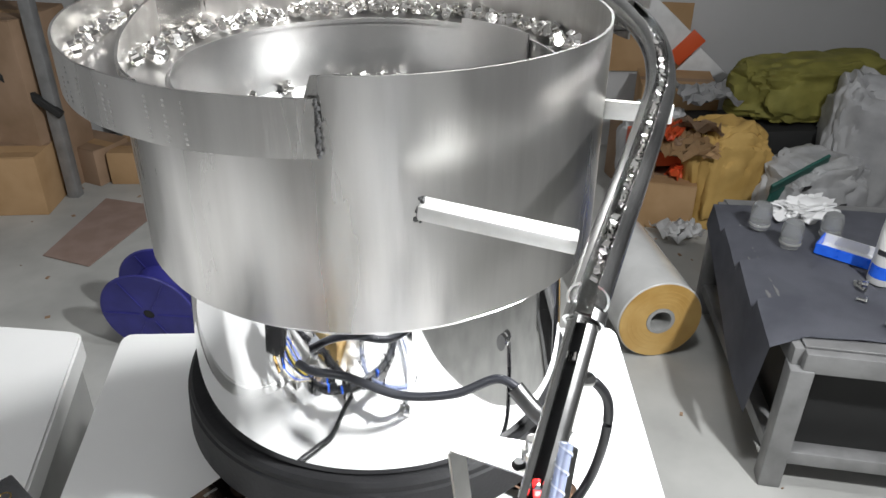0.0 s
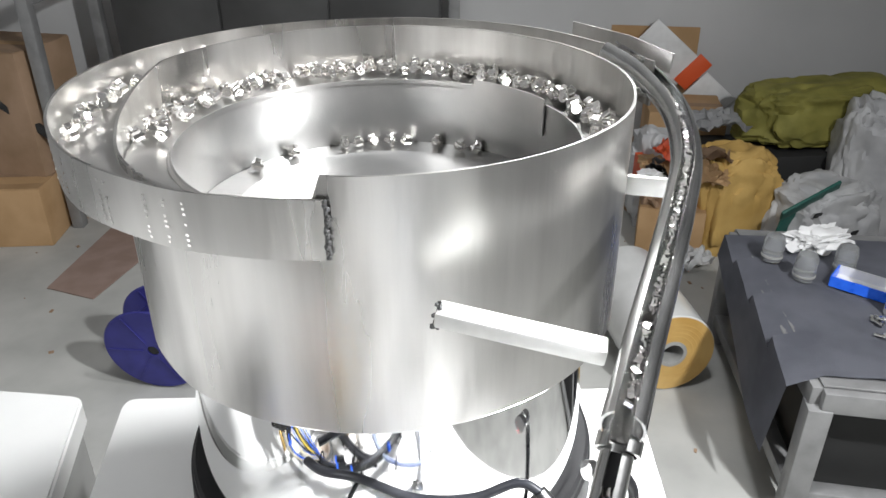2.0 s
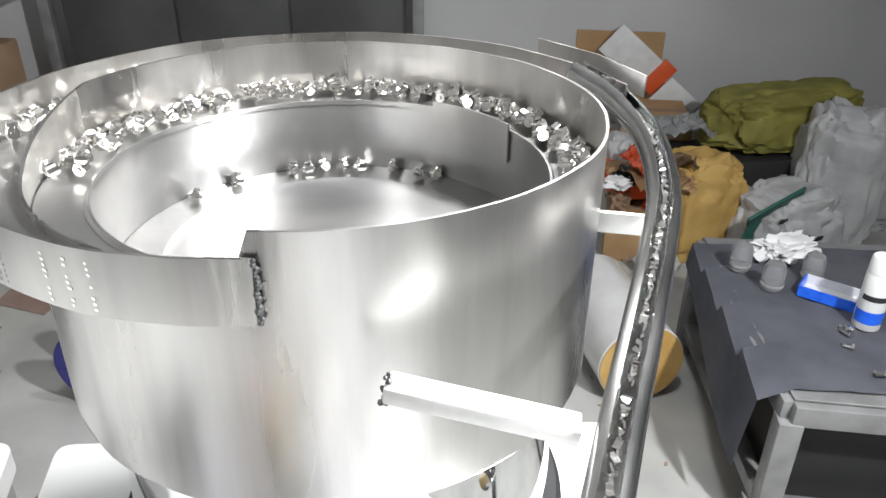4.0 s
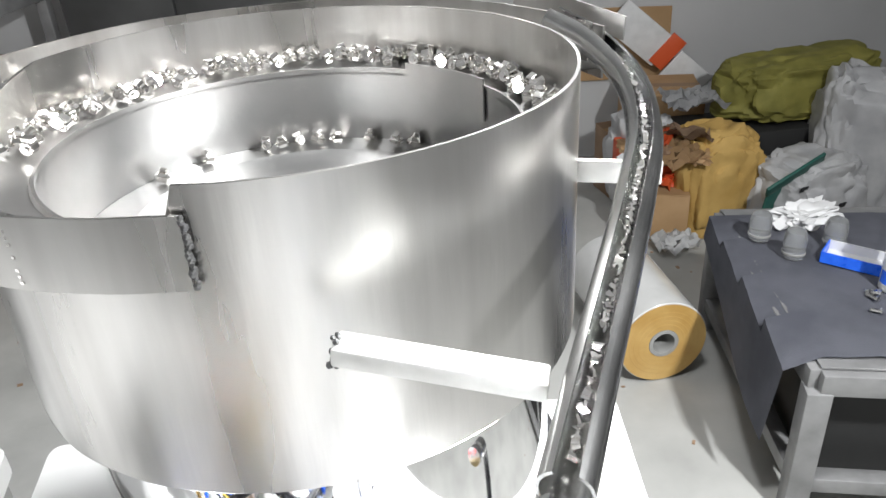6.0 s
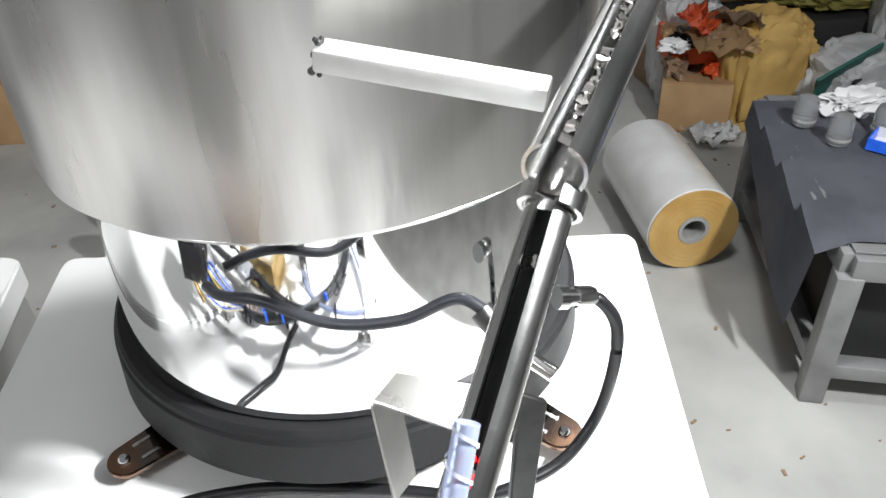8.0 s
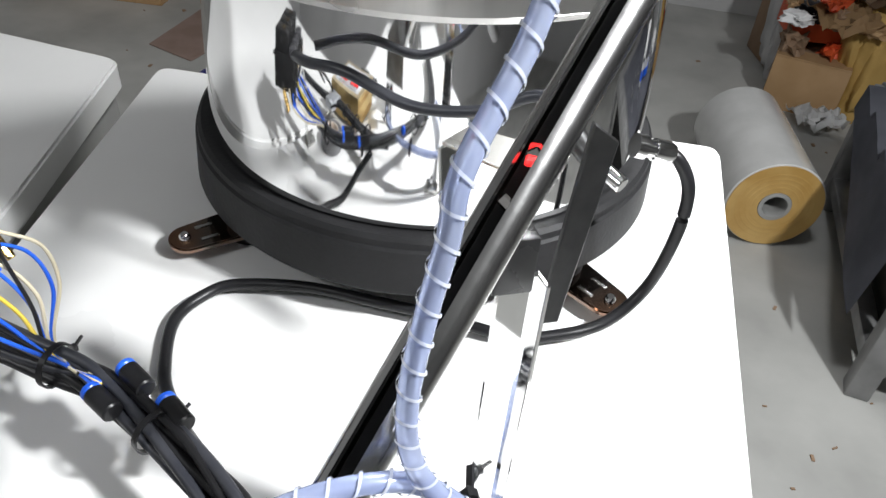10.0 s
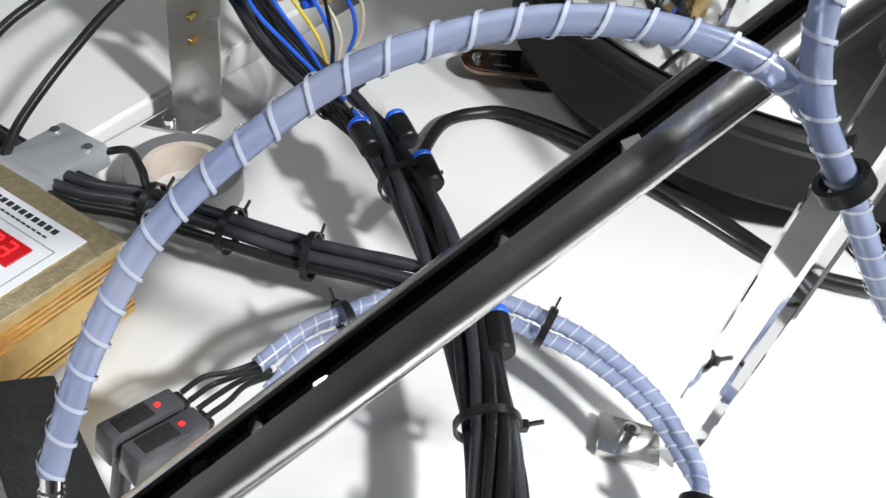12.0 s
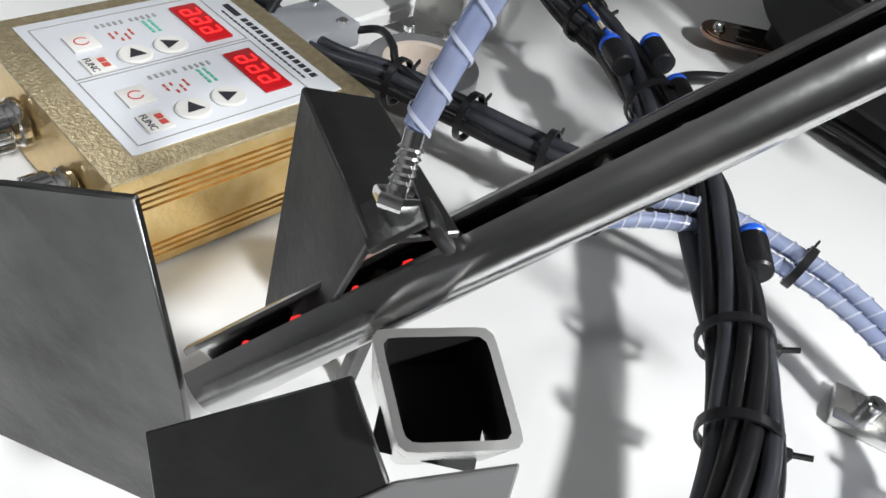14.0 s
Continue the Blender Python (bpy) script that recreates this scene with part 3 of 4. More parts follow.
# stand leg under the chute
stand = thing("chute_stand", "polished flat steel leg with a bolted foot", "stand", at=(0.205, 0.455, TOP))
plate("leg", [(0.2015, 0.459, TOP + 0.006), (0.2165, 0.467, TOP + 0.006), (0.2165, 0.474, 1.12), (0.2015, 0.466, 1.12)], 0.003, CHROME, stand)
plate("flange", [(0.2165, 0.467, TOP + 0.006), (0.2225, 0.459, TOP + 0.006), (0.2225, 0.466, 1.12), (0.2165, 0.474, 1.12)], 0.002, CHROME, stand)
plate("leg_head", [(0.2185, 0.472, 1.095), (0.2265, 0.476, 1.095), (0.234, 0.492, 1.172), (0.224, 0.488, 1.180)], 0.003, GREYMETAL, stand, "dull steel plate joining leg and chute")
part("clamp_block", box(pose(0.2065, 0.462, 1.132, 0, 0, 28), 0.016, 0.010, 0.026, 0.001), PLASTIC_BLACK, stand)
part("foot", box(pose(0.1935, 0.4525, TOP + 0.003, 0, 0, 28), 0.030, 0.022, 0.0055, 0.001), ZINC, stand)
part("foot_screw", rod((0.1925, 0.4518, TOP + 0.0055), (0.1925, 0.4518, TOP + 0.014), 0.0042, 14), CHROME, stand)
part("screw_socket", rod((0.1925, 0.4518, TOP + 0.0138), (0.1925, 0.4518, TOP + 0.0145), 0.002, 6), CABLE, stand)
br = thing("sensor_bracket", "bent grey steel bracket beside the chute", "bracket", at=(0.20, 0.47, 1.17))
plate("bracket_top", [(0.165, 0.517, 1.14), (0.214, 0.497, 1.14), (0.219, 0.525, 1.14), (0.173, 0.534, 1.14)], 0.002, ZINC, br)
plate("bracket_side", [(0.165, 0.5165, 1.1385), (0.173, 0.5335, 1.1385), (0.180, 0.520, 1.09), (0.172, 0.505, 1.09)], 0.002, ZINC, br)
part("bracket_bolt", lathe([(0, 0.003), (0.003, 0.003), (0.0045, 0.0), (0, 0.0)], pose(0.205, 0.507, 1.142), 16), CABLE, br)
part("bracket_screw", rod((0.212, 0.505, 1.141), (0.212, 0.505, 1.165), 0.0042, 14), CHROME, br)
part("screw_collar", rod((0.212, 0.505, 1.15), (0.212, 0.505, 1.157), 0.0062, 14), ZINC, br)
# tape
tape = thing("tape_roll", "roll of dark grey electrical tape on a cardboard core", "tape", at=(-0.087, 0.407, TOP))
TM = Matrix.Translation((-0.087, 0.407, TOP))
part("tape_body", lathe([(0.0235, 0.0005), (0.0325, 0.0005), (0.033, 0.001), (0.033, 0.018), (0.0325, 0.0185), (0.0235, 0.0185)], TM, 72, True), TAPE, tape)
part("core", lathe([(0.0195, 0.0), (0.0234, 0.0), (0.0234, 0.0188), (0.0195, 0.0188)], TM, 72, True), CORE, tape, "pale cardboard core with faint print")
b = None
for k in range(9):
    b = box(TM @ pose(0, 0, 0, 0, 0, 55 + k * 7) @ pose(0.0194, 0, 0.011), 0.0003, 0.0016, 0.003 if k % 3 else 0.004, 0, 1, b)
part("print", b, TABLESIDE, tape)

# controller
ctrl = thing("vibration_controller", "gold vibration controller with two red displays on a pale label", "controller", at=(-0.0765, 0.2715, TOP))
CM = pose(-0.0765, 0.2715, TOP, 0, 0, 9.8)
FL = CM @ pose(0.0005, -0.0085, 0)
hx = 0.061
prof = [(-hx, 0.002), (hx, 0.002)]
for z in (0.006, 0.009, 0.012, 0.032, 0.035, 0.038, 0.041):
    prof += [(hx, z), (hx - 0.0016, z + 0.0003), (hx - 0.0016, z + 0.0011), (hx, z + 0.0014)]
prof += [(hx, 0.048), (-hx, 0.048)]
b = bmesh.new()
r0 = [b.verts.new((x, -0.061, z)) for x, z in prof]
r1 = [b.verts.new((x, 0.061, z)) for x, z in prof]
for k in range(len(prof)):
    b.faces.new((r0[k], r0[(k + 1) % len(prof)], r1[(k + 1) % len(prof)], r1[k]))
b.faces.new(r0)
b.faces.new(r1[::-1])
b.transform(FL)
part("case", b, GOLD, ctrl, "grooved gold anodised case")
part("lid", box(FL @ pose(0, 0, 0.0492), 0.1235, 0.1235, 0.0022, 0.0008), GOLDTOP, ctrl, "speckled gold lid")
part("label_panel", box(CM @ pose(0, -0.0075, 0.0508), 0.104, 0.098, 0.0008, 0.0003), LABEL, ctrl)
ZL = 0.0515
for fx, fy, fw, fh in ((0.024, -0.012, 0.048, 0.080), (-0.024, -0.012, 0.044, 0.080)):
    b = None
    for w, h, x, y in ((fw, 0.0004, 0, fh / 2), (fw, 0.0004, 0, -fh / 2), (0.0004, fh, fw / 2, 0), (0.0004, fh, -fw / 2, 0)):
        b = box(CM @ pose(fx + x, fy + y, ZL), w, h, 0.0003, 0, 1, b)
    part("frame_line", b, TABLESIDE, ctrl)


def writing(text, m, size, mat, parent, name="writing"):
    cu = bpy.data.curves.new(name, "FONT")
    cu.body, cu.size, cu.extrude, cu.align_x, cu.align_y = text, size, 0.0001, "CENTER", "CENTER"
    tmp = new("tmp", cu)
    bpy.context.view_layer.update()
    me = bpy.data.meshes.new_from_object(tmp.evaluated_get(bpy.context.evaluated_depsgraph_get()))
    bpy.data.objects.remove(tmp)
    me.materials.clear()
    me.materials.append(mat)
    ob = new(name, me)
    ob.matrix_world = m
    ob.parent = parent
    ob.matrix_parent_inverse = parent.matrix_world.inverted()
    return ob


for hx0 in (0.0, -0.0465):
    d = part("display", box(CM @ pose(0.0235 + hx0, 0.0165, ZL + 0.0004), 0.034, 0.0135, 0.0012, 0.0004), REDGLASS, ctrl, "lit red number display")
    b = None
    for k in range(3):
        x0 = 0.0145 + hx0 + 0.009 * k
        for sx, sy, sw, sh in ((0, 0.0042, 0.0046, 0.0009), (0, 0, 0.0046, 0.0009), (0, -0.0042, 0.0046, 0.0009), (0.0025, 0.0021, 0.0009, 0.0036), (-0.0025, -0.0021, 0.0009, 0.0036), (0.0025, -0.0021, 0.0009, 0.0036)):
            b = box(CM @ pose(x0 + sx, 0.0165 + sy, ZL + 0.0012), sw, sh, 0.0003, 0, 1, b)
    tagged(part("segments", b, REDLED, d), kind="stuff")
    for x, y, s in ((0.0187, -0.0375, 0.013), (0.0377, -0.0395, 0.012)):
        bt = part("push_button", box(CM @ pose(x + hx0, y, ZL + 0.0003), s, s * 0.92, 0.0012, 0.0004), BUTTON, ctrl)
        if s > 0.0125:
            part("power_mark", lathe([(0.0026, 0), (0.0032, 0), (0.0032, 0.0002), (0.0026, 0.0002)], CM @ pose(x + hx0, y, ZL + 0.0009), 24, True, 120, 420), REDINK, bt)
        else:
            writing("FUNC", CM @ pose(x + hx0, y - 0.003, ZL + 0.001), 0.0042, INK, bt)
            bb = None
            for k in range(2):
                bb = box(CM @ pose(x + hx0 - 0.002 + 0.004 * k, y + 0.0025, ZL + 0.001), 0.0032, 0.003, 0.0002, 0, 1, bb)
            part("print_bar", bb, REDINK, bt)
    for x, y, flip in ((0.0367, -0.0225, 180), (0.0357, -0.0055, 0)):
        at = part("arrow_button", lathe([(0, 0.0012), (0.0066, 0.0012), (0.0074, 0.0006), (0.0074, 0), (0, 0)], CM @ pose(x + hx0, y, ZL), 28), BUTTON, ctrl)
        b = bmesh.new()
        vs = [b.verts.new(CM @ pose(x + hx0, y, ZL + 0.0014) @ Vector(p)) for p in ((-0.004, -0.003, 0), (0.004, -0.003, 0), (0, 0.0042, 0))] if flip == 0 else [b.verts.new(CM @ pose(x + hx0, y, ZL + 0.0014) @ Vector(p)) for p in ((-0.0042, 0, 0), (0.003, 0.004, 0), (0.003, -0.004, 0))]
        b.faces.new(vs)
        part("arrow_mark", b, INK, at)
    b = None
    for k in range(10):
        b = box(CM @ pose(0.0085 + hx0, -0.026 + 0.0028 * k + (0.002 if k > 4 else 0), ZL), 0.0028, 0.0012, 0.0003, 0, 1, b)
    tagged(part("grey_print", b, TABLESIDE, ctrl), kind="stuff")
    b = None
    for k in range(8):
        b = box(CM @ pose(0.0165 + hx0 + 0.003 * (k % 3), -0.024 + 0.003 * (k // 2), ZL), 0.0022, 0.0009, 0.0003, 0, 1, b)
    tagged(part("red_print", b, REDINK, ctrl), kind="stuff")
    b = None
    for k in range(8):
        b = box(CM @ pose(0.0125 + hx0 + 0.003 * (k % 4), -0.006 + 0.003 * (k // 4), ZL), 0.0022, 0.0012, 0.0003, 0, 1, b)
    tagged(part("green_legend", b, GREENINK, ctrl), kind="stuff")
b = box(CM @ pose(-0.028, 0.0365, ZL), 0.012, 0.0032, 0.0003)
for k in range(14):
    b = box(CM @ pose(-0.017 + 0.0042 * k, 0.0365, ZL), 0.0028, 0.003, 0.0003, 0, 1, b)
for k in range(20):
    b = box(CM @ pose(-0.028 + 0.0034 * k, 0.0318, ZL), 0.0024, 0.0009, 0.0003, 0, 1, b)
tagged(part("title_print", b, INK, ctrl), kind="stuff")
part("side_screw", rod(CM @ Vector((0.061, 0.048, 0.018)), CM @ Vector((0.064, 0.048, 0.018)), 0.0035, 12), CHROME, ctrl)
# round metal connectors on its near side
for i, (x, z) in enumerate(((0.028, 0.024), (-0.016, 0.03))):
    cn = thing("round_connector", "knurled metal cable connector plugged into the controller", "connector", "controller plugs", tuple(CM @ Vector((x, -0.07, z))))
    m = CM @ pose(x, -0.0705, z, 90, 0, 0)
    part("shell", lathe([(0, 0), (0.0095, 0), (0.0105, 0.001), (0.0105, 0.004), (0.0095, 0.005), (0.0095, 0.007), (0.0105, 0.008), (0.0105, 0.018), (0.0085, 0.02), (0.0085, 0.03), (0.006, 0.032), (0, 0.032)], m, 36), CHROME, cn)
    for k in range(24):
        a = 2 * math.pi * k / 24
        part("knurl", box(m @ pose(0.0106 * math.cos(a), 0.0106 * math.sin(a), 0.013, 0, 0, math.degrees(a)), 0.0007, 0.0012, 0.009), CHROME, cn)
    part("plug_cable", tube([m @ Vector((0, 0, 0.03)), m @ Vector((0.0, 0.002, 0.045)), m @ Vector((0.006, -0.006, 0.075)), m @ Vector((0.01, -0.018, 0.11))], 0.0042), CABLE, cn)

ds = thing("serial_connector", "light grey cable connector with two screws behind the controller", "connector", at=(-0.108, 0.345, TOP))
m = pose(-0.117, 0.350, TOP + 0.031, 0, 0, 12)
part("hood", box(m, 0.034, 0.042, 0.014, 0.0015), DSUB, ds)
part("hood_lip", box(m @ pose(0, -0.02, -0.001), 0.038, 0.008, 0.017, 0.001), DSUB, ds)
for sx in (-0.012, 0.012):
    part("hood_screw", rod(m @ Vector((sx, 0.012, 0.006)), m @ Vector((sx, 0.012, 0.009)), 0.0028, 12), CHROME, ds)
part("signal_cable", tube([m @ Vector((0.012, 0.02, 0)), (-0.092, 0.378, 0.948), (-0.07, 0.372, 0.952), (-0.055, 0.368, 0.948), (-0.03, 0.378, 0.944)], 0.0022), CABLE, ds)

# valve terminal
valve = thing("solenoid_valves", "bank of black solenoid valves on a bent steel bracket", "valve", at=(-0.133, 0.433, TOP))
VM = pose(-0.160, 0.515, 0, 0, 0, 52)
plate("bracket_post", [(-0.162, 0.451, TOP + 0.002), (-0.133, 0.468, TOP + 0.002), (-0.137, 0.474, 0.998), (-0.166, 0.457, 0.998)], 0.002, ZINC, valve)
plate("bracket_foot", [(-0.155, 0.4225, TOP + 0.0005), (-0.128, 0.440, TOP + 0.0005), (-0.133, 0.468, TOP + 0.0005), (-0.162, 0.451, TOP + 0.0005)], 0.0025, ZINC, valve)
part("bracket_screw", rod((-0.1454, 0.4362, TOP + 0.003), (-0.1454, 0.4362, TOP + 0.008), 0.0042, 14), CHROME, valve)
for z in (0.962, 0.978):
    part("brass_screw", rod((-0.148, 0.462, z), (-0.1455, 0.4565, z), 0.0024, 6), BRASS, valve)
for k in range(3):
    vm = VM @ pose(-0.031 + 0.031 * k, 0.0, 1.015)
    body = part("valve_body", box(vm, 0.0295, 0.056, 0.040, 0.0016), PLASTIC_BLACK, valve)
    part("coil", box(vm @ pose(0, 0.008, 0.030), 0.027, 0.036, 0.022, 0.002), PLASTIC_BLACK, body)
    part("cap", box(vm @ pose(0, -0.030, 0.006), 0.022, 0.008, 0.024, 0.002), PLASTIC_BLACK, body)
    part("terminal_cover", box(vm @ pose(0, -0.020, 0.0235), 0.024, 0.016, 0.008, 0.001), SMOKE, body)
    part("override_button", rod(vm @ Vector((0.004, -0.034, 0.01)), vm @ Vector((0.004, -0.0355, 0.01)), 0.002, 12), BRASS, body)
    part("badge", lathe([(0.0042, 0), (0.005, 0), (0.005, 0.0006), (0.0042, 0.0006)], vm @ pose(0, 0.006, 0.041), 20, True), BRASS, body)
    part("port", rod(vm @ Vector((0, -0.014, -0.020)), vm @ Vector((0.004, -0.022, -0.034)), 0.0058, 14), CABLE, body)
    part("push_ring", rod(vm @ Vector((0.004, -0.0215, -0.033)), vm @ Vector((0.0055, -0.024, -0.038)), 0.0056, 16), BLUE, body)
    part("silencer", rod(vm @ Vector((0.011, 0.004, -0.020)), vm @ Vector((0.017, -0.012, -0.040)), 0.0046, 10), BRASS, body)

# cable bundles
bundle = thing("cable_bundle", "thick bundle of black cables tied together on the table", "cables", at=(0.1, 0.43, TOP))
MAIN = [(-0.150, 0.500, 0.985), (-0.105, 0.490, 0.972), (-0.059, 0.486, 0.964), (-0.020, 0.482, 0.962), (0.019, 0.467, 0.961), (0.055, 0.450, 0.960), (0.090, 0.430, 0.959), (0.120, 0.408, 0.958), (0.145, 0.388, 0.957), (0.172, 0.362, 0.955), (0.200, 0.325, 0.950), (0.235, 0.25, 0.938), (0.262, 0.10, 0.925), (0.27, -0.05, 0.922)]
rng = random.Random(5)
for k in range(9):
    a = 2 * math.pi * k / 9
    r = 0.0095 if k else 0.0
    pts = [Vector(p) + Vector((math.cos(a + 0.5 * i) * r, math.sin(a + 0.5 * i) * r * 0.6, math.sin(a + 0.5 * i) * r * 0.8)) + Vector((rng.uniform(-1, 1), rng.uniform(-1, 1), rng.uniform(0, 1))) * 0.0012 for i, p in enumerate(MAIN)]
    part("cable", tube(pts, rng.choice((0.003, 0.0035, 0.004))), rng.choice((CABLE, CABLE, GREYCABLE)), bundle)
for i in (2, 4, 8, 9):
    p, q = Vector(MAIN[i]), Vector(MAIN[i + 1])
    ring_tie(p.lerp(q, 0.3), q - p, 0.0128, bundle)
for mat, off, bow in ((BLUE, 0.0, 0.012), (BLUE, 0.004, 0.030), (CREAM, 0.008, 0.034), (BLUE, -0.006, -0.006), (CREAM, -0.002, 0.020), (YELLOWW, -0.004, 0.004), (CABLE, 0.006, 0.010), (CABLE, -0.009, -0.010), (BLUE, -0.010, -0.016)):
    part("wire", tube([(-0.128 + off, 0.520 + off * 3, 1.000), (-0.105 + off, 0.508 + off + bow, 0.990), (-0.078 + off * 0.5, 0.498 + bow, 0.980), (-0.056, 0.488 + bow * 0.3, 0.972), (-0.036, 0.483, 0.968), (-0.012, 0.478 + off * 0.4, 0.968)], 0.0013, 8), mat, bundle)
side_b = thing("side_cables", "loose black cables tied in a flat bunch", "cables", at=(-0.02, 0.38, TOP))
SIDE = [(-0.30, 0.325, 0.925), (-0.20, 0.334, 0.930), (-0.135, 0.340, 0.934), (-0.087, 0.347, 0.940), (-0.055, 0.363, 0.943), (-0.017, 0.381, 0.943), (0.024, 0.399, 0.943), (0.055, 0.416, 0.946), (0.09, 0.428, 0.952)]
for k in range(5):
    pts = [Vector(p) + Vector((rng.uniform(-2, 2) * 0.001 + 0.003 * (k - 2) * (-0.5), 0.0045 * (k - 2) + rng.uniform(-1, 1) * 0.002, 0.003 * (k % 2))) for p in SIDE]
    part("cable", tube(pts, 0.0028 + 0.0005 * (k % 2)), GREYCABLE if k % 2 else CABLE, side_b)
for i in (4, 5, 6):
    p, q = Vector(SIDE[i]), Vector(SIDE[i + 1])
    ring_tie(p.lerp(q, 0.1), q - p, 0.0115, side_b)
for i, (p, d) in enumerate((((-0.001, 0.488, 0.972), (0.85, -0.45, 0)), ((-0.012, 0.470, 0.968), (0.85, -0.4, 0)), ((0.124, 0.420, 0.966), (0.7, -0.7, 0)), ((0.030, 0.476, 0.968), (0.8, -0.5, 0)))):
    ft = thing("push_fitting", "black push-in air fitting with a blue ring", "fitting", "air fittings", p)
    p, d = Vector(p), Vector(d).normalized()
    part("fitting_body", rod(p, p + d * 0.02, 0.0062, 18), CABLE, ft)
    part("blue_ring", rod(p - d * 0.004, p, 0.006, 18), BLUE, ft)
pair = thing("loose_cables", "two thin black cables crossing the table gap", "cables", at=(-0.15, 0.38, TOP))
part("cable", tube([(-0.128, 0.330, 0.945), (-0.132, 0.345, 0.96), (-0.140, 0.380, 0.982), (-0.153, 0.425, 1.0), (-0.17, 0.49, 1.01)], 0.0026), CABLE, pair)
part("cable", tube([(-0.175, 0.32, 0.945), (-0.186, 0.36, 0.975), (-0.190, 0.395, 0.99), (-0.21, 0.46, 1.0), (-0.24, 0.53, 1.0)], 0.0026), CABLE, pair)

# feeder's own supply cable
fc = thing("feeder_cable", "black rubber cable looping from the feeder base over the table", "cable", at=(0.1, 0.6, TOP))
part("cable", tube([(0.052, 0.462, 0.955), (0.030, 0.482, 0.940), (0.006, 0.508, 0.918), (-0.016, 0.534, 0.913), (-0.035, 0.580, 0.913), (-0.026, 0.612, 0.914), (-0.006, 0.626, 0.917), (0.045, 0.636, 0.920), (0.095, 0.637, 0.920), (0.145, 0.638, 0.919), (0.200, 0.637, 0.916), (0.235, 0.649, 0.917), (0.266, 0.668, 0.922), (0.289, 0.688, 0.945), (0.298, 0.692, 0.990), (0.297, 0.692, 1.030), (0.285, 0.6905, 1.053), (0.272, 0.690, 1.059)], 0.0045), CABLE, fc)
m = Matrix.Translation((0.276, 0.690, 1.058)) @ Vector((-0.03, -0.012, 0.008)).to_track_quat("Z", "Y").to_matrix().to_4x4()
part("gland", lathe([(0, -0.004), (0.006, -0.004), (0.0075, 0), (0.0075, 0.01), (0.006, 0.011), (0.006, 0.016), (0.008, 0.017), (0.008, 0.024), (0, 0.024)], m, 20), CHROME, fc, "nickel cable gland")
sc = thing("drive_cable", "dark cable with frayed sleeve hanging below the bowl", "cable", at=(0.12, 0.63, 1.08))
part("cable", tube([(0.045, 0.640, 1.105), (0.06, 0.625, 1.110), (0.085, 0.618, 1.112), (0.125, 0.61, 1.103), (0.165, 0.605, 1.110), (0.195, 0.605, 1.125), (0.212, 0.60, 1.120)], 0.0034), GREYCABLE, sc)
part("sleeve", tube([(0.208, 0.601, 1.121), (0.220, 0.593, 1.110), (0.232, 0.585, 1.103)], 0.0065), GREYMETAL, sc)
part("plug", rod((0.230, 0.586, 1.104), (0.246, 0.575, 1.100), 0.0045, 14), CHROME, sc)


# wrapped air hoses
def hose(name, pts, r, label, pitch=0.014, at=None):
    h = thing(name, label, "hose", "wrapped air hoses", at or tuple(pts[-1]))
    path = spline(pts, 16)
    sec = [(r * math.cos(2 * math.pi * i / 16), r * math.sin(2 * math.pi * i / 16)) for i in range(16)]
    part("hose_body", sweep(path, sec), HOSE, h)
    b = bmesh.new()
    s, w = 0.0, 0.0009
    fr = frames_along(path)
    prev = None
    dense = []
    for i in range(len(fr) - 1):
        for k in range(6):
            u = k / 6
            dense.append([fr[i][j].lerp(fr[i + 1][j], u) for j in range(3)])
    for i, (p, sd, up) in enumerate(dense):
        if i:
            s += (p - dense[i - 1][0]).length
        a = 2 * math.pi * s / pitch
        t = (dense[min(i + 1, len(dense) - 1)][0] - dense[max(i - 1, 0)][0]).normalized()
        q = p + (sd * math.cos(a) + up * math.sin(a)) * (r + 0.0005)
        row = [b.verts.new(q - t * w / 2), b.verts.new(q + t * w / 2)]
        if prev:
            b.faces.new((prev[0], prev[1], row[1], row[0]))
        prev = row
    part("spiral_wrap", b, WRAP, h, "whitish spiral wrap line")
    return h


H1 = [tuple(nz1), (0.1292, 0.2420, 1.0760), (0.1277, 0.2509, 1.0907), (0.1283, 0.2648, 1.11), (0.134, 0.2809, 1.126), (0.1428, 0.2983, 1.1399), (0.1568, 0.3171, 1.1492), (0.1723, 0.3331, 1.1525), (0.1887, 0.3464, 1.1506), (0.2026, 0.3544, 1.1444), (0.216, 0.3575, 1.1315)]
hose("air_hose", H1, 0.0027, "bluish hose in clear spiral wrap arching over the chute", 0.0075)
hose("air_hose", [(0.212, 0.400, 1.262), (0.208, 0.388, 1.245), (0.2015, 0.3707, 1.2275), (0.2005, 0.3666, 1.213), (0.1984, 0.3615, 1.1969), (0.1968, 0.3553, 1.175), (0.1989, 0.3527, 1.158), (0.2063, 0.3539, 1.1429), (0.2173, 0.3600, 1.1290), (0.2337, 0.3760, 1.1030), (0.2515, 0.3880, 1.0830), (0.275, 0.398, 1.060)], 0.0027, "bluish hose in clear spiral wrap rising beside the chute", 0.0075)
ARC = [(0.070, 0.333, 0.957), (0.071, 0.357, 0.961), (0.076, 0.376, 0.962), (0.086, 0.404, 0.962), (0.104, 0.428, 0.961), (0.136, 0.444, 0.958), (0.160, 0.451, 0.955), (0.188, 0.452, 0.950), (0.210, 0.446, 0.945), (0.232, 0.429, 0.940), (0.252, 0.36, 0.930), (0.262, 0.22, 0.924)]
h2 = hose("air_hose", ARC, 0.0036, "pale wrapped hose lying in an arc over the cables", 0.007)
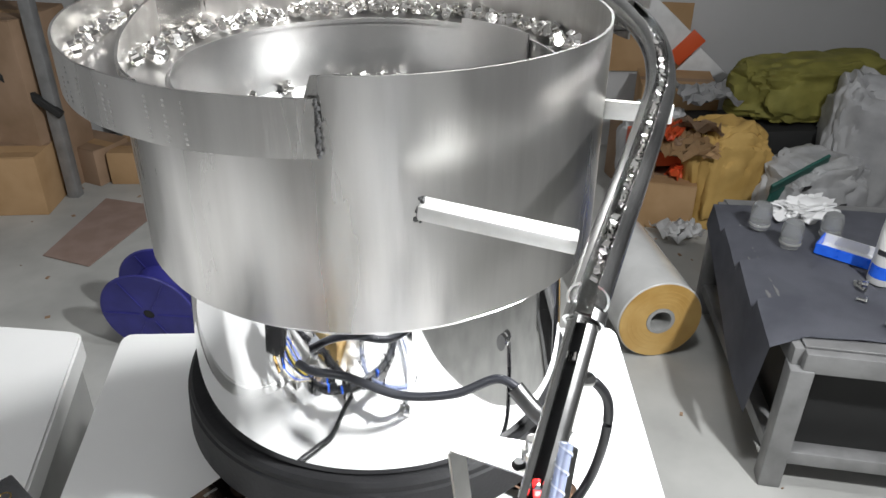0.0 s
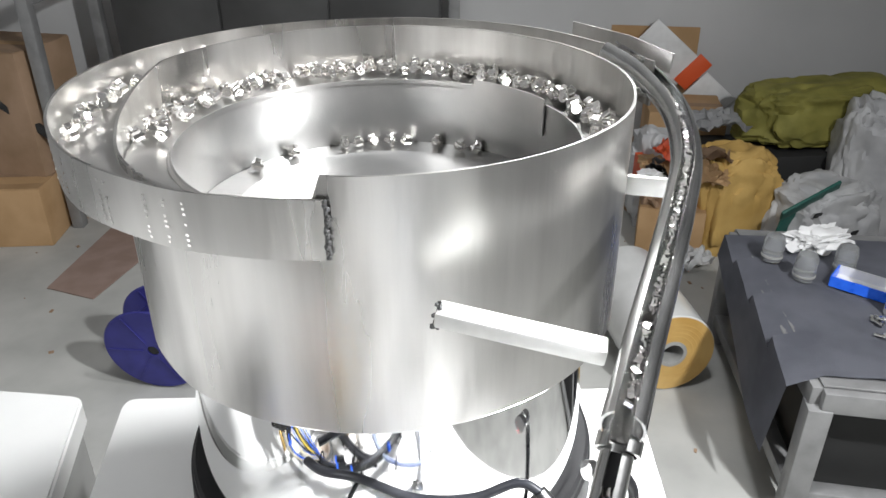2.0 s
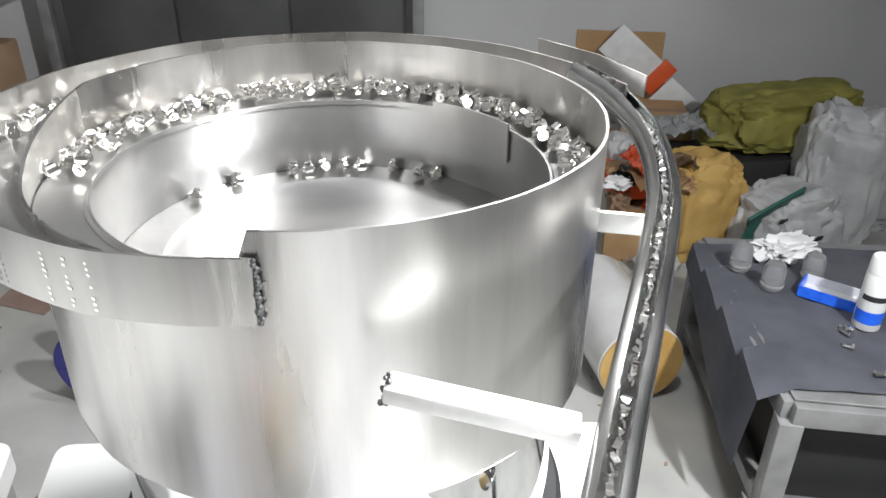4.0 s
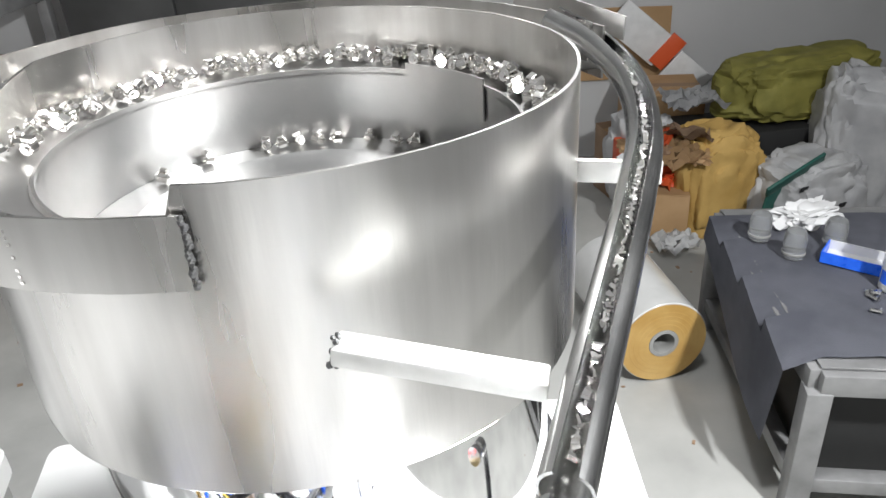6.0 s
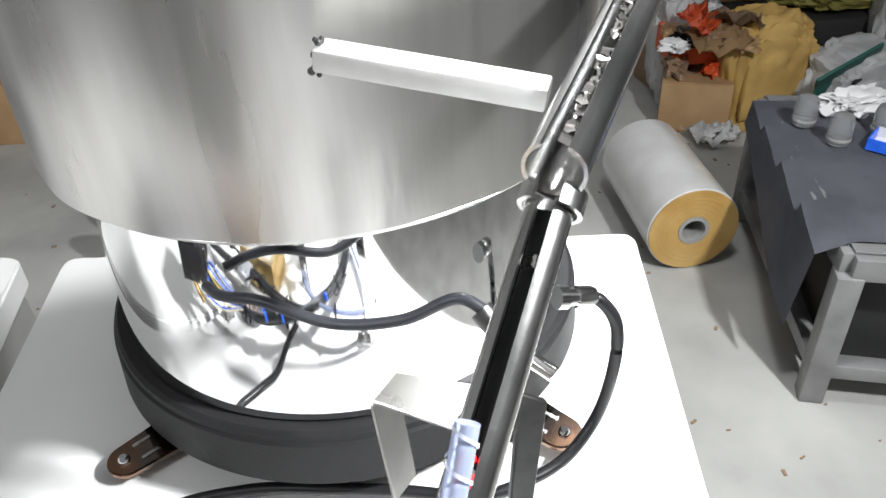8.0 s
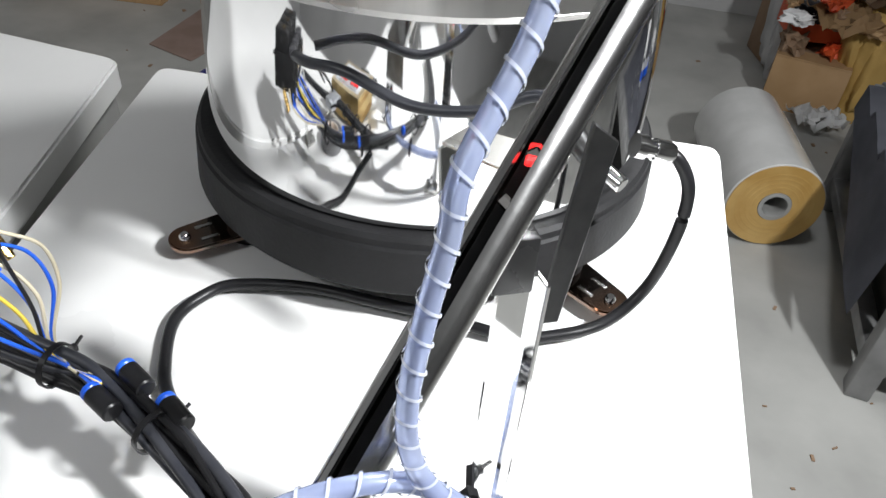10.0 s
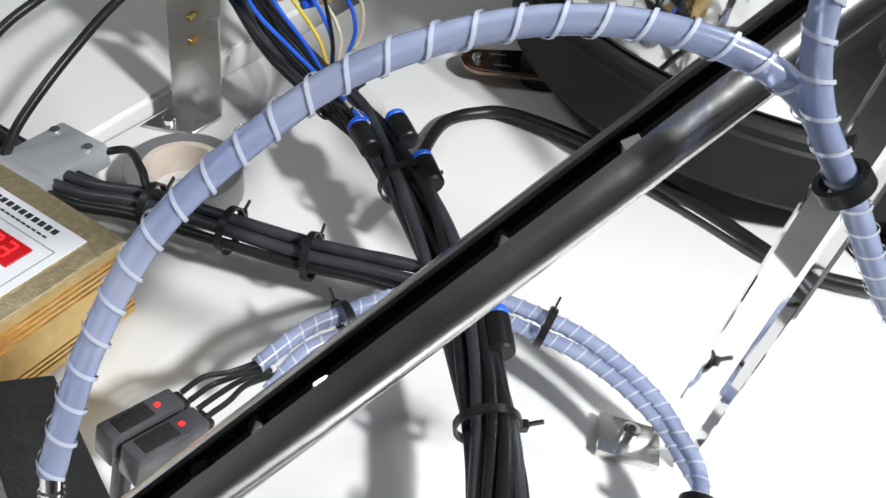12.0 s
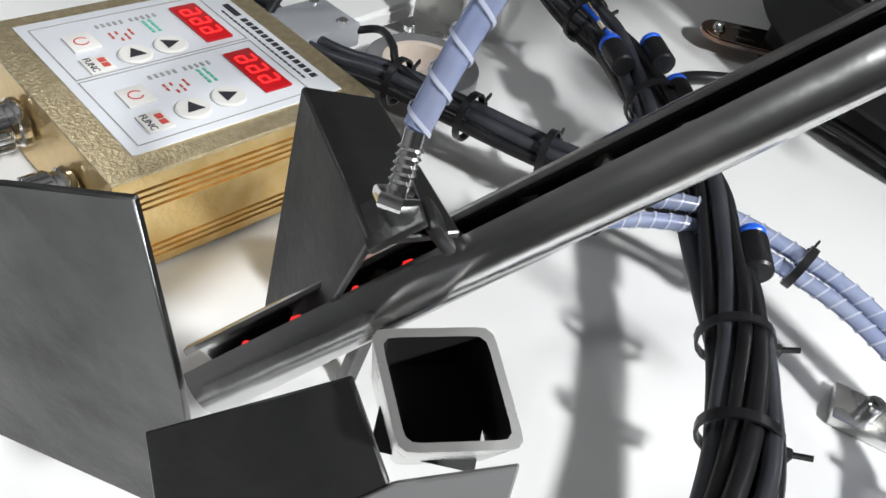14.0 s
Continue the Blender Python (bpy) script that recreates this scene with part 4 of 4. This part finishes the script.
h3 = hose("air_hose", [(0.076 + 0.0035 * (i < 1), 0.331, 0.951) if i == 0 else (x + 0.006, y - 0.005, z - 0.005) for i, (x, y, z) in enumerate(ARC)], 0.0034, "pale wrapped hose lying beside another", 0.007)
for i in (2, 5, 9):
    p, q = Vector(ARC[i]), Vector(ARC[i + 1])
    ring_tie(p + Vector((0.003, -0.0025, -0.0025)), q - p, 0.0088, h2)
leads = thing("sensor_leads", "thin black sensor leads entering the wrapped hose", "cables", at=(0.07, 0.32, 0.96))
for k in range(4):
    x0 = 0.064 + 0.005 * k
    part("lead", tube([(x0, 0.302, 0.962), (x0 + 0.0005, 0.312, 0.963), (0.0665 + 0.003 * k, 0.323, 0.9585), (0.0685 + 0.0025 * k, 0.337, 0.9555 - 0.0008 * k)], 0.0012, 8), CABLE, leads)
ring_tie((0.2155, 0.3572, 1.1318), (0.02, 0.01, -0.02), 0.0041, leads)

# ---------- background ----------
bench = thing("steel_bench", "grey welded steel bench draped with a blue-grey cloth", "bench", at=(1.0, 1.65, 0))
BZ = 0.42
BC = [(0.955, 1.62), (1.86, 1.50), (2.02, 2.32), (0.99, 2.40)]
for x, y in BC:
    part("leg", box(pose(x, y, (BZ - 0.05) / 2, 0, 0, -8), 0.055, 0.055, BZ - 0.05, 0.004), STEELPAINT, bench)
for (p, q) in ((0, 1), (1, 2), (2, 3), (3, 0)):
    for z, h in ((BZ - 0.03, 0.055), (0.1, 0.04)):
        a, c = Vector((*BC[p], z)), Vector((*BC[q], z))
        part("rail", box(Matrix.Translation((a + c) / 2) @ (c - a).to_track_quat("X", "Z").to_matrix().to_4x4(), (c - a).length, 0.045, h, 0.004), STEELPAINT, bench)
plate("bench_top", [(x, y, BZ - 0.001) for x, y in BC], 0.006, STEELPAINT, bench)
# Added black block stands in for the shade below the bench top.
part("under_bench_shade", box(pose(1.45, 1.97, 0.2, 0, 0, -6), 0.86, 0.66, 0.3), DARKCAV, bench)
cl = bmesh.new()
nx, ny = 40, 40
grid = {}
for i in range(nx + 1):
    for j in range(ny + 1):
        u, v = i / nx, j / ny
        x = 0.80 + 0.95 * u + 0.14 * v
        y = 1.66 + 0.70 * v - 0.08 * u
        z = BZ + 0.012
        edge = 0.965 + 0.05 * v
        if x < edge:
            over = edge - x
            z -= min(over * 1.5, 0.40) * (0.55 + 0.6 * (1 - abs(v - 0.25)))
            x = edge - over * 0.12 - 0.075
        z += 0.006 * noise.noise(Vector((x * 9, y * 9, 0))) + 0.003 * noise.noise(Vector((x * 30, y * 30, 2)))
        grid[i, j] = cl.verts.new((x, y, z))
for i in range(nx):
    for j in range(ny):
        cl.faces.new((grid[i, j], grid[i + 1, j], grid[i + 1, j + 1], grid[i, j + 1]))
r = bmesh.ops.solidify(cl, geom=cl.faces[:], thickness=0.003)
tagged(part("bench_cloth", cl, CLOTH), "blue-grey cloth draped over the bench with a hanging corner", "cloth")
BZC = BZ + 0.016


def bottle(x, y):
    t = thing("clear_bottle", "small clear plastic bottle standing upside down on the bench", "bottle", "bottles on the bench", (x, y, BZC))
    part("bottle_body", lathe([(0.026, 0.0), (0.029, 0.004), (0.029, 0.062), (0.024, 0.076), (0.013, 0.082), (0, 0.082)], pose(x, y, BZC), 32), CLEAR, t)
    part("band", lathe([(0.0292, 0.012), (0.0302, 0.013), (0.0302, 0.018), (0.0292, 0.019)], pose(x, y, BZC), 32), TABLESIDE, t)


for x, y in ((1.025, 2.19), (1.075, 2.08), (1.205, 2.13)):
    bottle(x, y)
can = thing("spray_can", "white spray can with blue print standing on the bench", "can", at=(1.245, 1.90, BZC))
CMX = pose(1.245, 1.90, BZC)
part("can_body", lathe([(0, 0), (0.031, 0), (0.033, 0.003), (0.033, 0.15), (0.031, 0.155), (0, 0.155)], CMX, 36), WHITE, can)
part("can_cap", lathe([(0.031, 0.155), (0.032, 0.156), (0.031, 0.193), (0.028, 0.198), (0, 0.198)], CMX, 36), WHITE, can)
part("blue_print", lathe([(0.0333, 0.02), (0.0335, 0.02), (0.0335, 0.055), (0.0333, 0.055)], CMX, 20, True, 170, 320), BLUE, can)
part("dark_print", lathe([(0.0333, 0.085), (0.0335, 0.085), (0.0335, 0.1), (0.0333, 0.1)], CMX, 20, True, 190, 300), INK, can)
bx = thing("blue_box", "open blue and white carton on the bench", "box", at=(1.23, 2.03, BZC))
m = pose(1.215, 2.03, BZC, 0, 0, -38)
for w, d0, h, x, y, z, mt in ((0.15, 0.004, 0.03, 0, -0.04, 0.015, BLUE), (0.15, 0.004, 0.03, 0, 0.04, 0.015, PAPER), (0.004, 0.08, 0.03, 0.075, 0, 0.015, BLUE), (0.004, 0.08, 0.03, -0.075, 0, 0.015, BLUE), (0.15, 0.08, 0.003, 0, 0, 0.002, PAPER)):
    part("carton_side", box(m @ pose(x, y, z), w, d0, h), mt, bx)
pp = lump(pose(1.19, 2.28, BZC, 0, 0, 20), 0.17, 0.11, 0.045, 3.3, 0.5, 3.0, 4)
tagged(part("crumpled_paper", pp, PAPER), "crumpled white paper lying on the bench cloth", "paper")
rng = random.Random(21)
for k in range(14):
    x, y = rng.uniform(1.12, 1.5), rng.uniform(1.68, 1.92)
    a = rng.uniform(0, 180)
    s = tagged(part("loose_bolt", rod((0, 0, 0.004), (rng.uniform(0.02, 0.05), 0, 0.004), 0.004, 8, rod((0, 0, 0.006), (0.006, 0, 0.006), 0.008, 6)), ZINC), "small steel bolt lying on the bench cloth", "bolt", "bolts on the bench")
    s.matrix_world = pose(x, y, BZC, 0, 0, a)

roll = thing("film_roll", "large clear film roll with tan end lying on the floor", "roll", at=(0.75, 2.1, 0))
FR = 0.135
e0, e1 = Vector((0.769, 2.13, FR)), Vector((0.69, 2.57, FR))
m = Matrix.Translation(e0) @ (e1 - e0).to_track_quat("Z", "Y").to_matrix().to_4x4()
part("film", lathe([(0.04, 0.002), (FR - 0.003, 0.0), (FR, 0.003), (FR, 0.447), (FR - 0.003, 0.45), (0.04, 0.45)], m, 72), FILM, roll)
part("end_face", lathe([(0.046, -0.001), (FR - 0.004, -0.001), (FR - 0.004, -0.004), (0.07, -0.0045), (0.046, -0.004)], m, 72, True), FILMEND, roll, "tan layered end of the roll")
part("core", lathe([(0.034, -0.006), (0.045, -0.006), (0.045, 0.452), (0.034, 0.452)], m, 48, True), TABLESIDE, roll)
for k in range(4):
    part("layer_ring", lathe([(0.06 + 0.014 * k, -0.0046), (0.064 + 0.014 * k, -0.0052), (0.066 + 0.014 * k, -0.0046)], m, 60), FILMEND, roll)
spool = thing("blue_spool", "dark blue plastic wire spool on the floor", "spool", at=(-0.80, 2.08, 0))
m = Matrix.Translation((-0.80, 2.05, 0.155)) @ Vector((0.05, 1, 0.12)).to_track_quat("Z", "Y").to_matrix().to_4x4()
for z in (0, 0.13):
    fl = part("flange", lathe([(0.018, z), (0.148, z), (0.152, z + 0.004), (0.148, z + 0.01), (0.018, z + 0.01)], m, 64, True), BLUEP, spool)
    for k in range(6):
        a = 2 * math.pi * k / 6
        part("rib", box(m @ pose(0.085 * math.cos(a), 0.085 * math.sin(a), z - 0.001, 0, 0, math.degrees(a)), 0.11, 0.004, 0.004), BLUEP, fl)
part("hub", lathe([(0.018, 0.01), (0.09, 0.01), (0.09, 0.13), (0.018, 0.13)], m, 48, True), BLUEP, spool)
# Black rod fills the hub hole, so its shade is a colour.
part("bore_shade", rod(m @ Vector((0, 0, 0.003)), m @ Vector((0, 0, 0.12)), 0.0185, 24), DARKCAV, spool)
wr = thing("loose_wire", "thin black wire lying on the floor", "wire", at=(-1.0, 2.5, 0))
part("wire", tube([(-1.12, 2.42, 0.004), (-1.0, 2.53, 0.005), (-0.85, 2.60, 0.006), (-0.6, 2.62, 0.004)], 0.004), CABLE, wr)
hb = plate("hardboard_sheet", [(-1.473, 2.638, 0.002), (-1.259, 2.567, 0.002), (-1.16, 3.08, 0.002), (-1.45, 3.15, 0.002)], 0.005, FIBRE, None)
tagged(hb, "brown hardboard sheet lying flat on the floor", "board")


def carton(x, y, sx, sy, sz, rz, label, mat=CARD, z=0.0, open_flap=False):
    t = thing("cardboard_box", label, "box", "cardboard boxes", (x, y, z))
    m = pose(x, y, z, 0, 0, rz)
    part("box_body", box(m @ pose(0, 0, sz / 2), sx, sy, sz, 0.004), mat, t)
    part("box_tape", box(m @ pose(0, 0, sz + 0.0008), sx * 1.001, 0.05, 0.001), CARDDARK if mat is CARD else CARD, t)
    for s in (-1, 1):
        ang = 150 if open_flap else 4
        part("flap", box(m @ pose(0, s * sy / 2, sz, s * ang, 0, 0) @ pose(0, -s * sy * 0.24, 0.003), sx * 0.99, sy * 0.47, 0.004), mat, t)
    return t


carton(-1.98, 3.12, 0.68, 0.34, 0.26, 6, "brown cardboard box with worn edges on the floor")
carton(-2.05, 3.36, 0.85, 0.34, 0.78, -10, "tall dull cardboard box leaning behind another", CARDDARK)
carton(-1.32, 3.45, 0.36, 0.26, 0.15, 4, "low cardboard box on the floor by the rack")
carton(-1.60, 3.42, 0.24, 0.2, 0.17, -24, "small dark cardboard box under the rack", CARDDARK)
rack = thing("steel_rack", "grey painted steel rack frame against the back wall", "rack", at=(-1.56, 3.15, 0))
for x, y in ((-1.60, 3.18), (0.05, 3.80), (-1.62, 3.78)):
    part("upright", box(pose(x, y, 1.1), 0.05, 0.05, 2.2, 0.004), STEELPAINT, rack)
part("beam", box(pose(-1.61, 3.48, 0.98), 0.045, 0.6, 0.06, 0.004), STEELPAINT, rack)
part("beam", box(Matrix.Translation((-1.85, 3.15, 0.62)) @ pose(0, 0, 0, 0, 38, 0), 0.75, 0.03, 0.03, 0.003), DARKCAV, rack)
sh = thing("dark_cabinet", "large dark metal cabinet standing against the wall", "cabinet", at=(-0.75, 3.80, 0))
part("cabinet_body", box(pose(-0.76, 3.82, 1.0), 1.5, 0.22, 1.6, 0.01), DARKPANEL, sh)
for k in range(3):
    part("cabinet_door", box(pose(-1.26 + 0.5 * k, 3.703, 1.0), 0.49, 0.012, 1.56, 0.004), DARKPANEL, sh)

# heap on the right
for i, (x, y, sx, sy, sz, rz, mat, seed, lab, z) in enumerate((
        (1.21, 3.14, 0.33, 0.28, 0.43, 12, KSACK, 1.0, "slumped khaki woven sack on the floor", 0.0),
        (1.62, 3.46, 0.66, 0.34, 0.25, 14, YBAG, 4.4, "olive yellow woven bag heaped on the pile", 0.37),
        (1.80, 3.20, 0.36, 0.34, 0.62, -14, WSACK, 7.1, "tall white plastic sack leaning on the heap", 0.0),
        (1.55, 3.02, 0.40, 0.30, 0.34, 20, WSACK, 9.2, "printed white plastic sack on the floor", 0.0),
        (2.05, 3.45, 0.40, 0.36, 0.42, 5, WSACK, 12.3, "grey white sack by the wall", 0.0),
        (0.98, 3.36, 0.30, 0.26, 0.42, 0, WSACK, 15.0, "dull plastic bag on the pile", 0.0))):
    s = thing("sack", lab, "sack", "sacks on the heap", (x, y, z))
    part("sack_body", lump(pose(x, y, z, 0, 0, rz), sx, sy, sz, seed, 0.17, 1.6), mat, s)
    if i == 3:
        for k in range(9):
            part("dark_print", box(pose(x - 0.09 + 0.05 * (k % 4), y - 0.155 - 0.003 * (k % 2), 0.12 + 0.07 * (k // 4), 20, 0, 20), 0.03, 0.004, 0.022), CABLE, s)
        part("green_print", box(pose(x - 0.12, y - 0.13, 0.31, 25, -22, 20), 0.26, 0.012, 0.05, 0.003), GREENP, s)
        part("green_print", box(pose(x - 0.19, y - 0.10, 0.14, 10, 0, 30), 0.07, 0.012, 0.22, 0.003), GREENP, s)
# No crate: a black block that makes the heap's shadow between the bags.
part("heap_shade_block", box(pose(1.5, 3.40, 0.18, 0, 0, 8), 0.9, 0.3, 0.34, 0.01), DARKCAV)
tagged(bpy.data.objects["heap_shade_block"], "black block added as the shade under the heap of bags", "crate")
carton(0.98, 3.12, 0.26, 0.24, 0.20, -12, "open cardboard carton with tools on top", CARD)
carton(0.96, 3.20, 0.22, 0.2, 0.10, 8, "orange printed carton on the pile", ORANGE, 0.24)
carton(1.36, 3.22, 0.24, 0.2, 0.20, 3, "small brown cardboard box beside the sack", CARD)
carton(1.12, 3.66, 0.34, 0.3, 0.44, -6, "upright cardboard box at the wall", CARD)
carton(0.96, 3.52, 0.24, 0.2, 0.30, 16, "dark brown box on the pile", CARDDARK)
tagged(plate("cardboard_sheet", [(0.80, 3.93, 0.40), (1.22, 3.935, 0.40), (1.22, 3.945, 0.73), (0.80, 3.945, 0.74)], 0.005, CARD, None), "brown cardboard sheet leaning on the wall", "cardboard")
sg = thing("white_carton", "torn white carton with a red corner leaning on the wall", "carton", at=(1.1, 3.85, 0.4))
part("white_panel", box(pose(1.06, 3.86, 0.63, 6, 40, 0), 0.30, 0.012, 0.16, 0.002), PAPER, sg)
part("red_panel", box(pose(1.19, 3.852, 0.54, 6, 40, 0), 0.08, 0.014, 0.165, 0.002), ORANGE, sg)
part("lower_flap", box(pose(1.27, 3.83, 0.42, 6, 40, 0), 0.20, 0.012, 0.17, 0.002), PAPER, sg)


def crumpled_sheet(m, sx, sy, seed, lift):
    """A torn, creased sheet with some thickness."""
    b = bmesh.new()
    n = 12
    g = {}
    for i in range(n + 1):
        for j in range(n + 1):
            u, v = i / n - 0.5, j / n - 0.5
            tear = 1 + 0.18 * noise.noise(Vector((u * 5 + seed, v * 5, seed)))
            z = lift * (0.6 + abs(noise.noise(Vector((u * 3.2 + seed, v * 3.2, 1)))) * 1.6 + 0.5 * noise.noise(Vector((u * 9, v * 9 + seed, 4))))
            g[i, j] = b.verts.new((u * sx * tear, v * sy * tear, max(z, 0.0)))
    for i in range(n):
        for j in range(n):
            b.faces.new((g[i, j], g[i + 1, j], g[i + 1, j + 1], g[i, j + 1]))
    bmesh.ops.solidify(b, geom=b.faces[:], thickness=0.003)
    b.transform(m)
    return b


for x, y, z, rx, rz, sx, sy, mat, lab in (
        (1.00, 3.02, 0.335, 14, 20, 0.22, 0.16, CARD, "torn brown paper sheet on the carton pile"),
        (1.08, 3.10, 0.375, -12, -30, 0.20, 0.15, CARDDARK, "dark torn cardboard piece on the pile"),
        (0.93, 3.08, 0.39, 22, 60, 0.17, 0.13, ORANGE, "bright orange torn carton edge on the pile"),
        (1.16, 3.34, 0.44, 10, 10, 0.24, 0.18, WSACK, "crumpled clear plastic wrapping on the pile"),
        # The black one is painted shade for a gap in the heap.
        (1.32, 3.04, 0.0, 0, 35, 0.30, 0.22, DARKCAV, "black sheet added as the shaded gap beside the sack"),
        (1.66, 2.88, 0.0, 0, -15, 0.30, 0.20, WSACK, "crumpled white plastic bag on the floor"),
        (1.42, 2.92, 0.0, 0, 70, 0.22, 0.16, CARD, "flattened brown carton piece on the floor"),
        (1.02, 2.92, 0.0, 0, 12, 0.18, 0.14, PAPER, "crumpled pale paper lying on the floor")):
    tagged(part("torn_sheet", crumpled_sheet(pose(x, y, z, rx, 0, rz), sx, sy, x * 7 + y, 0.05), mat), lab, "sheet", "torn sheets on the heap")
rng = random.Random(31)
for k in range(16):
    x, y = rng.uniform(0.85, 1.2), rng.uniform(2.98, 3.3)
    s = tagged(part("scrap", lump(Matrix.Identity(4), rng.uniform(0.06, 0.14), rng.uniform(0.05, 0.1), rng.uniform(0.03, 0.08), k, 0.6, 2.5, 3), rng.choice((PAPER, CARDDARK, ORANGE, CABLE, CARD, WSACK))), "crumpled scrap on the heap of cartons", "scrap", "scraps on the heap")
    s.matrix_world = pose(x, y, rng.choice((0.2, 0.33, 0.33)), 0, 0, rng.uniform(0, 180))
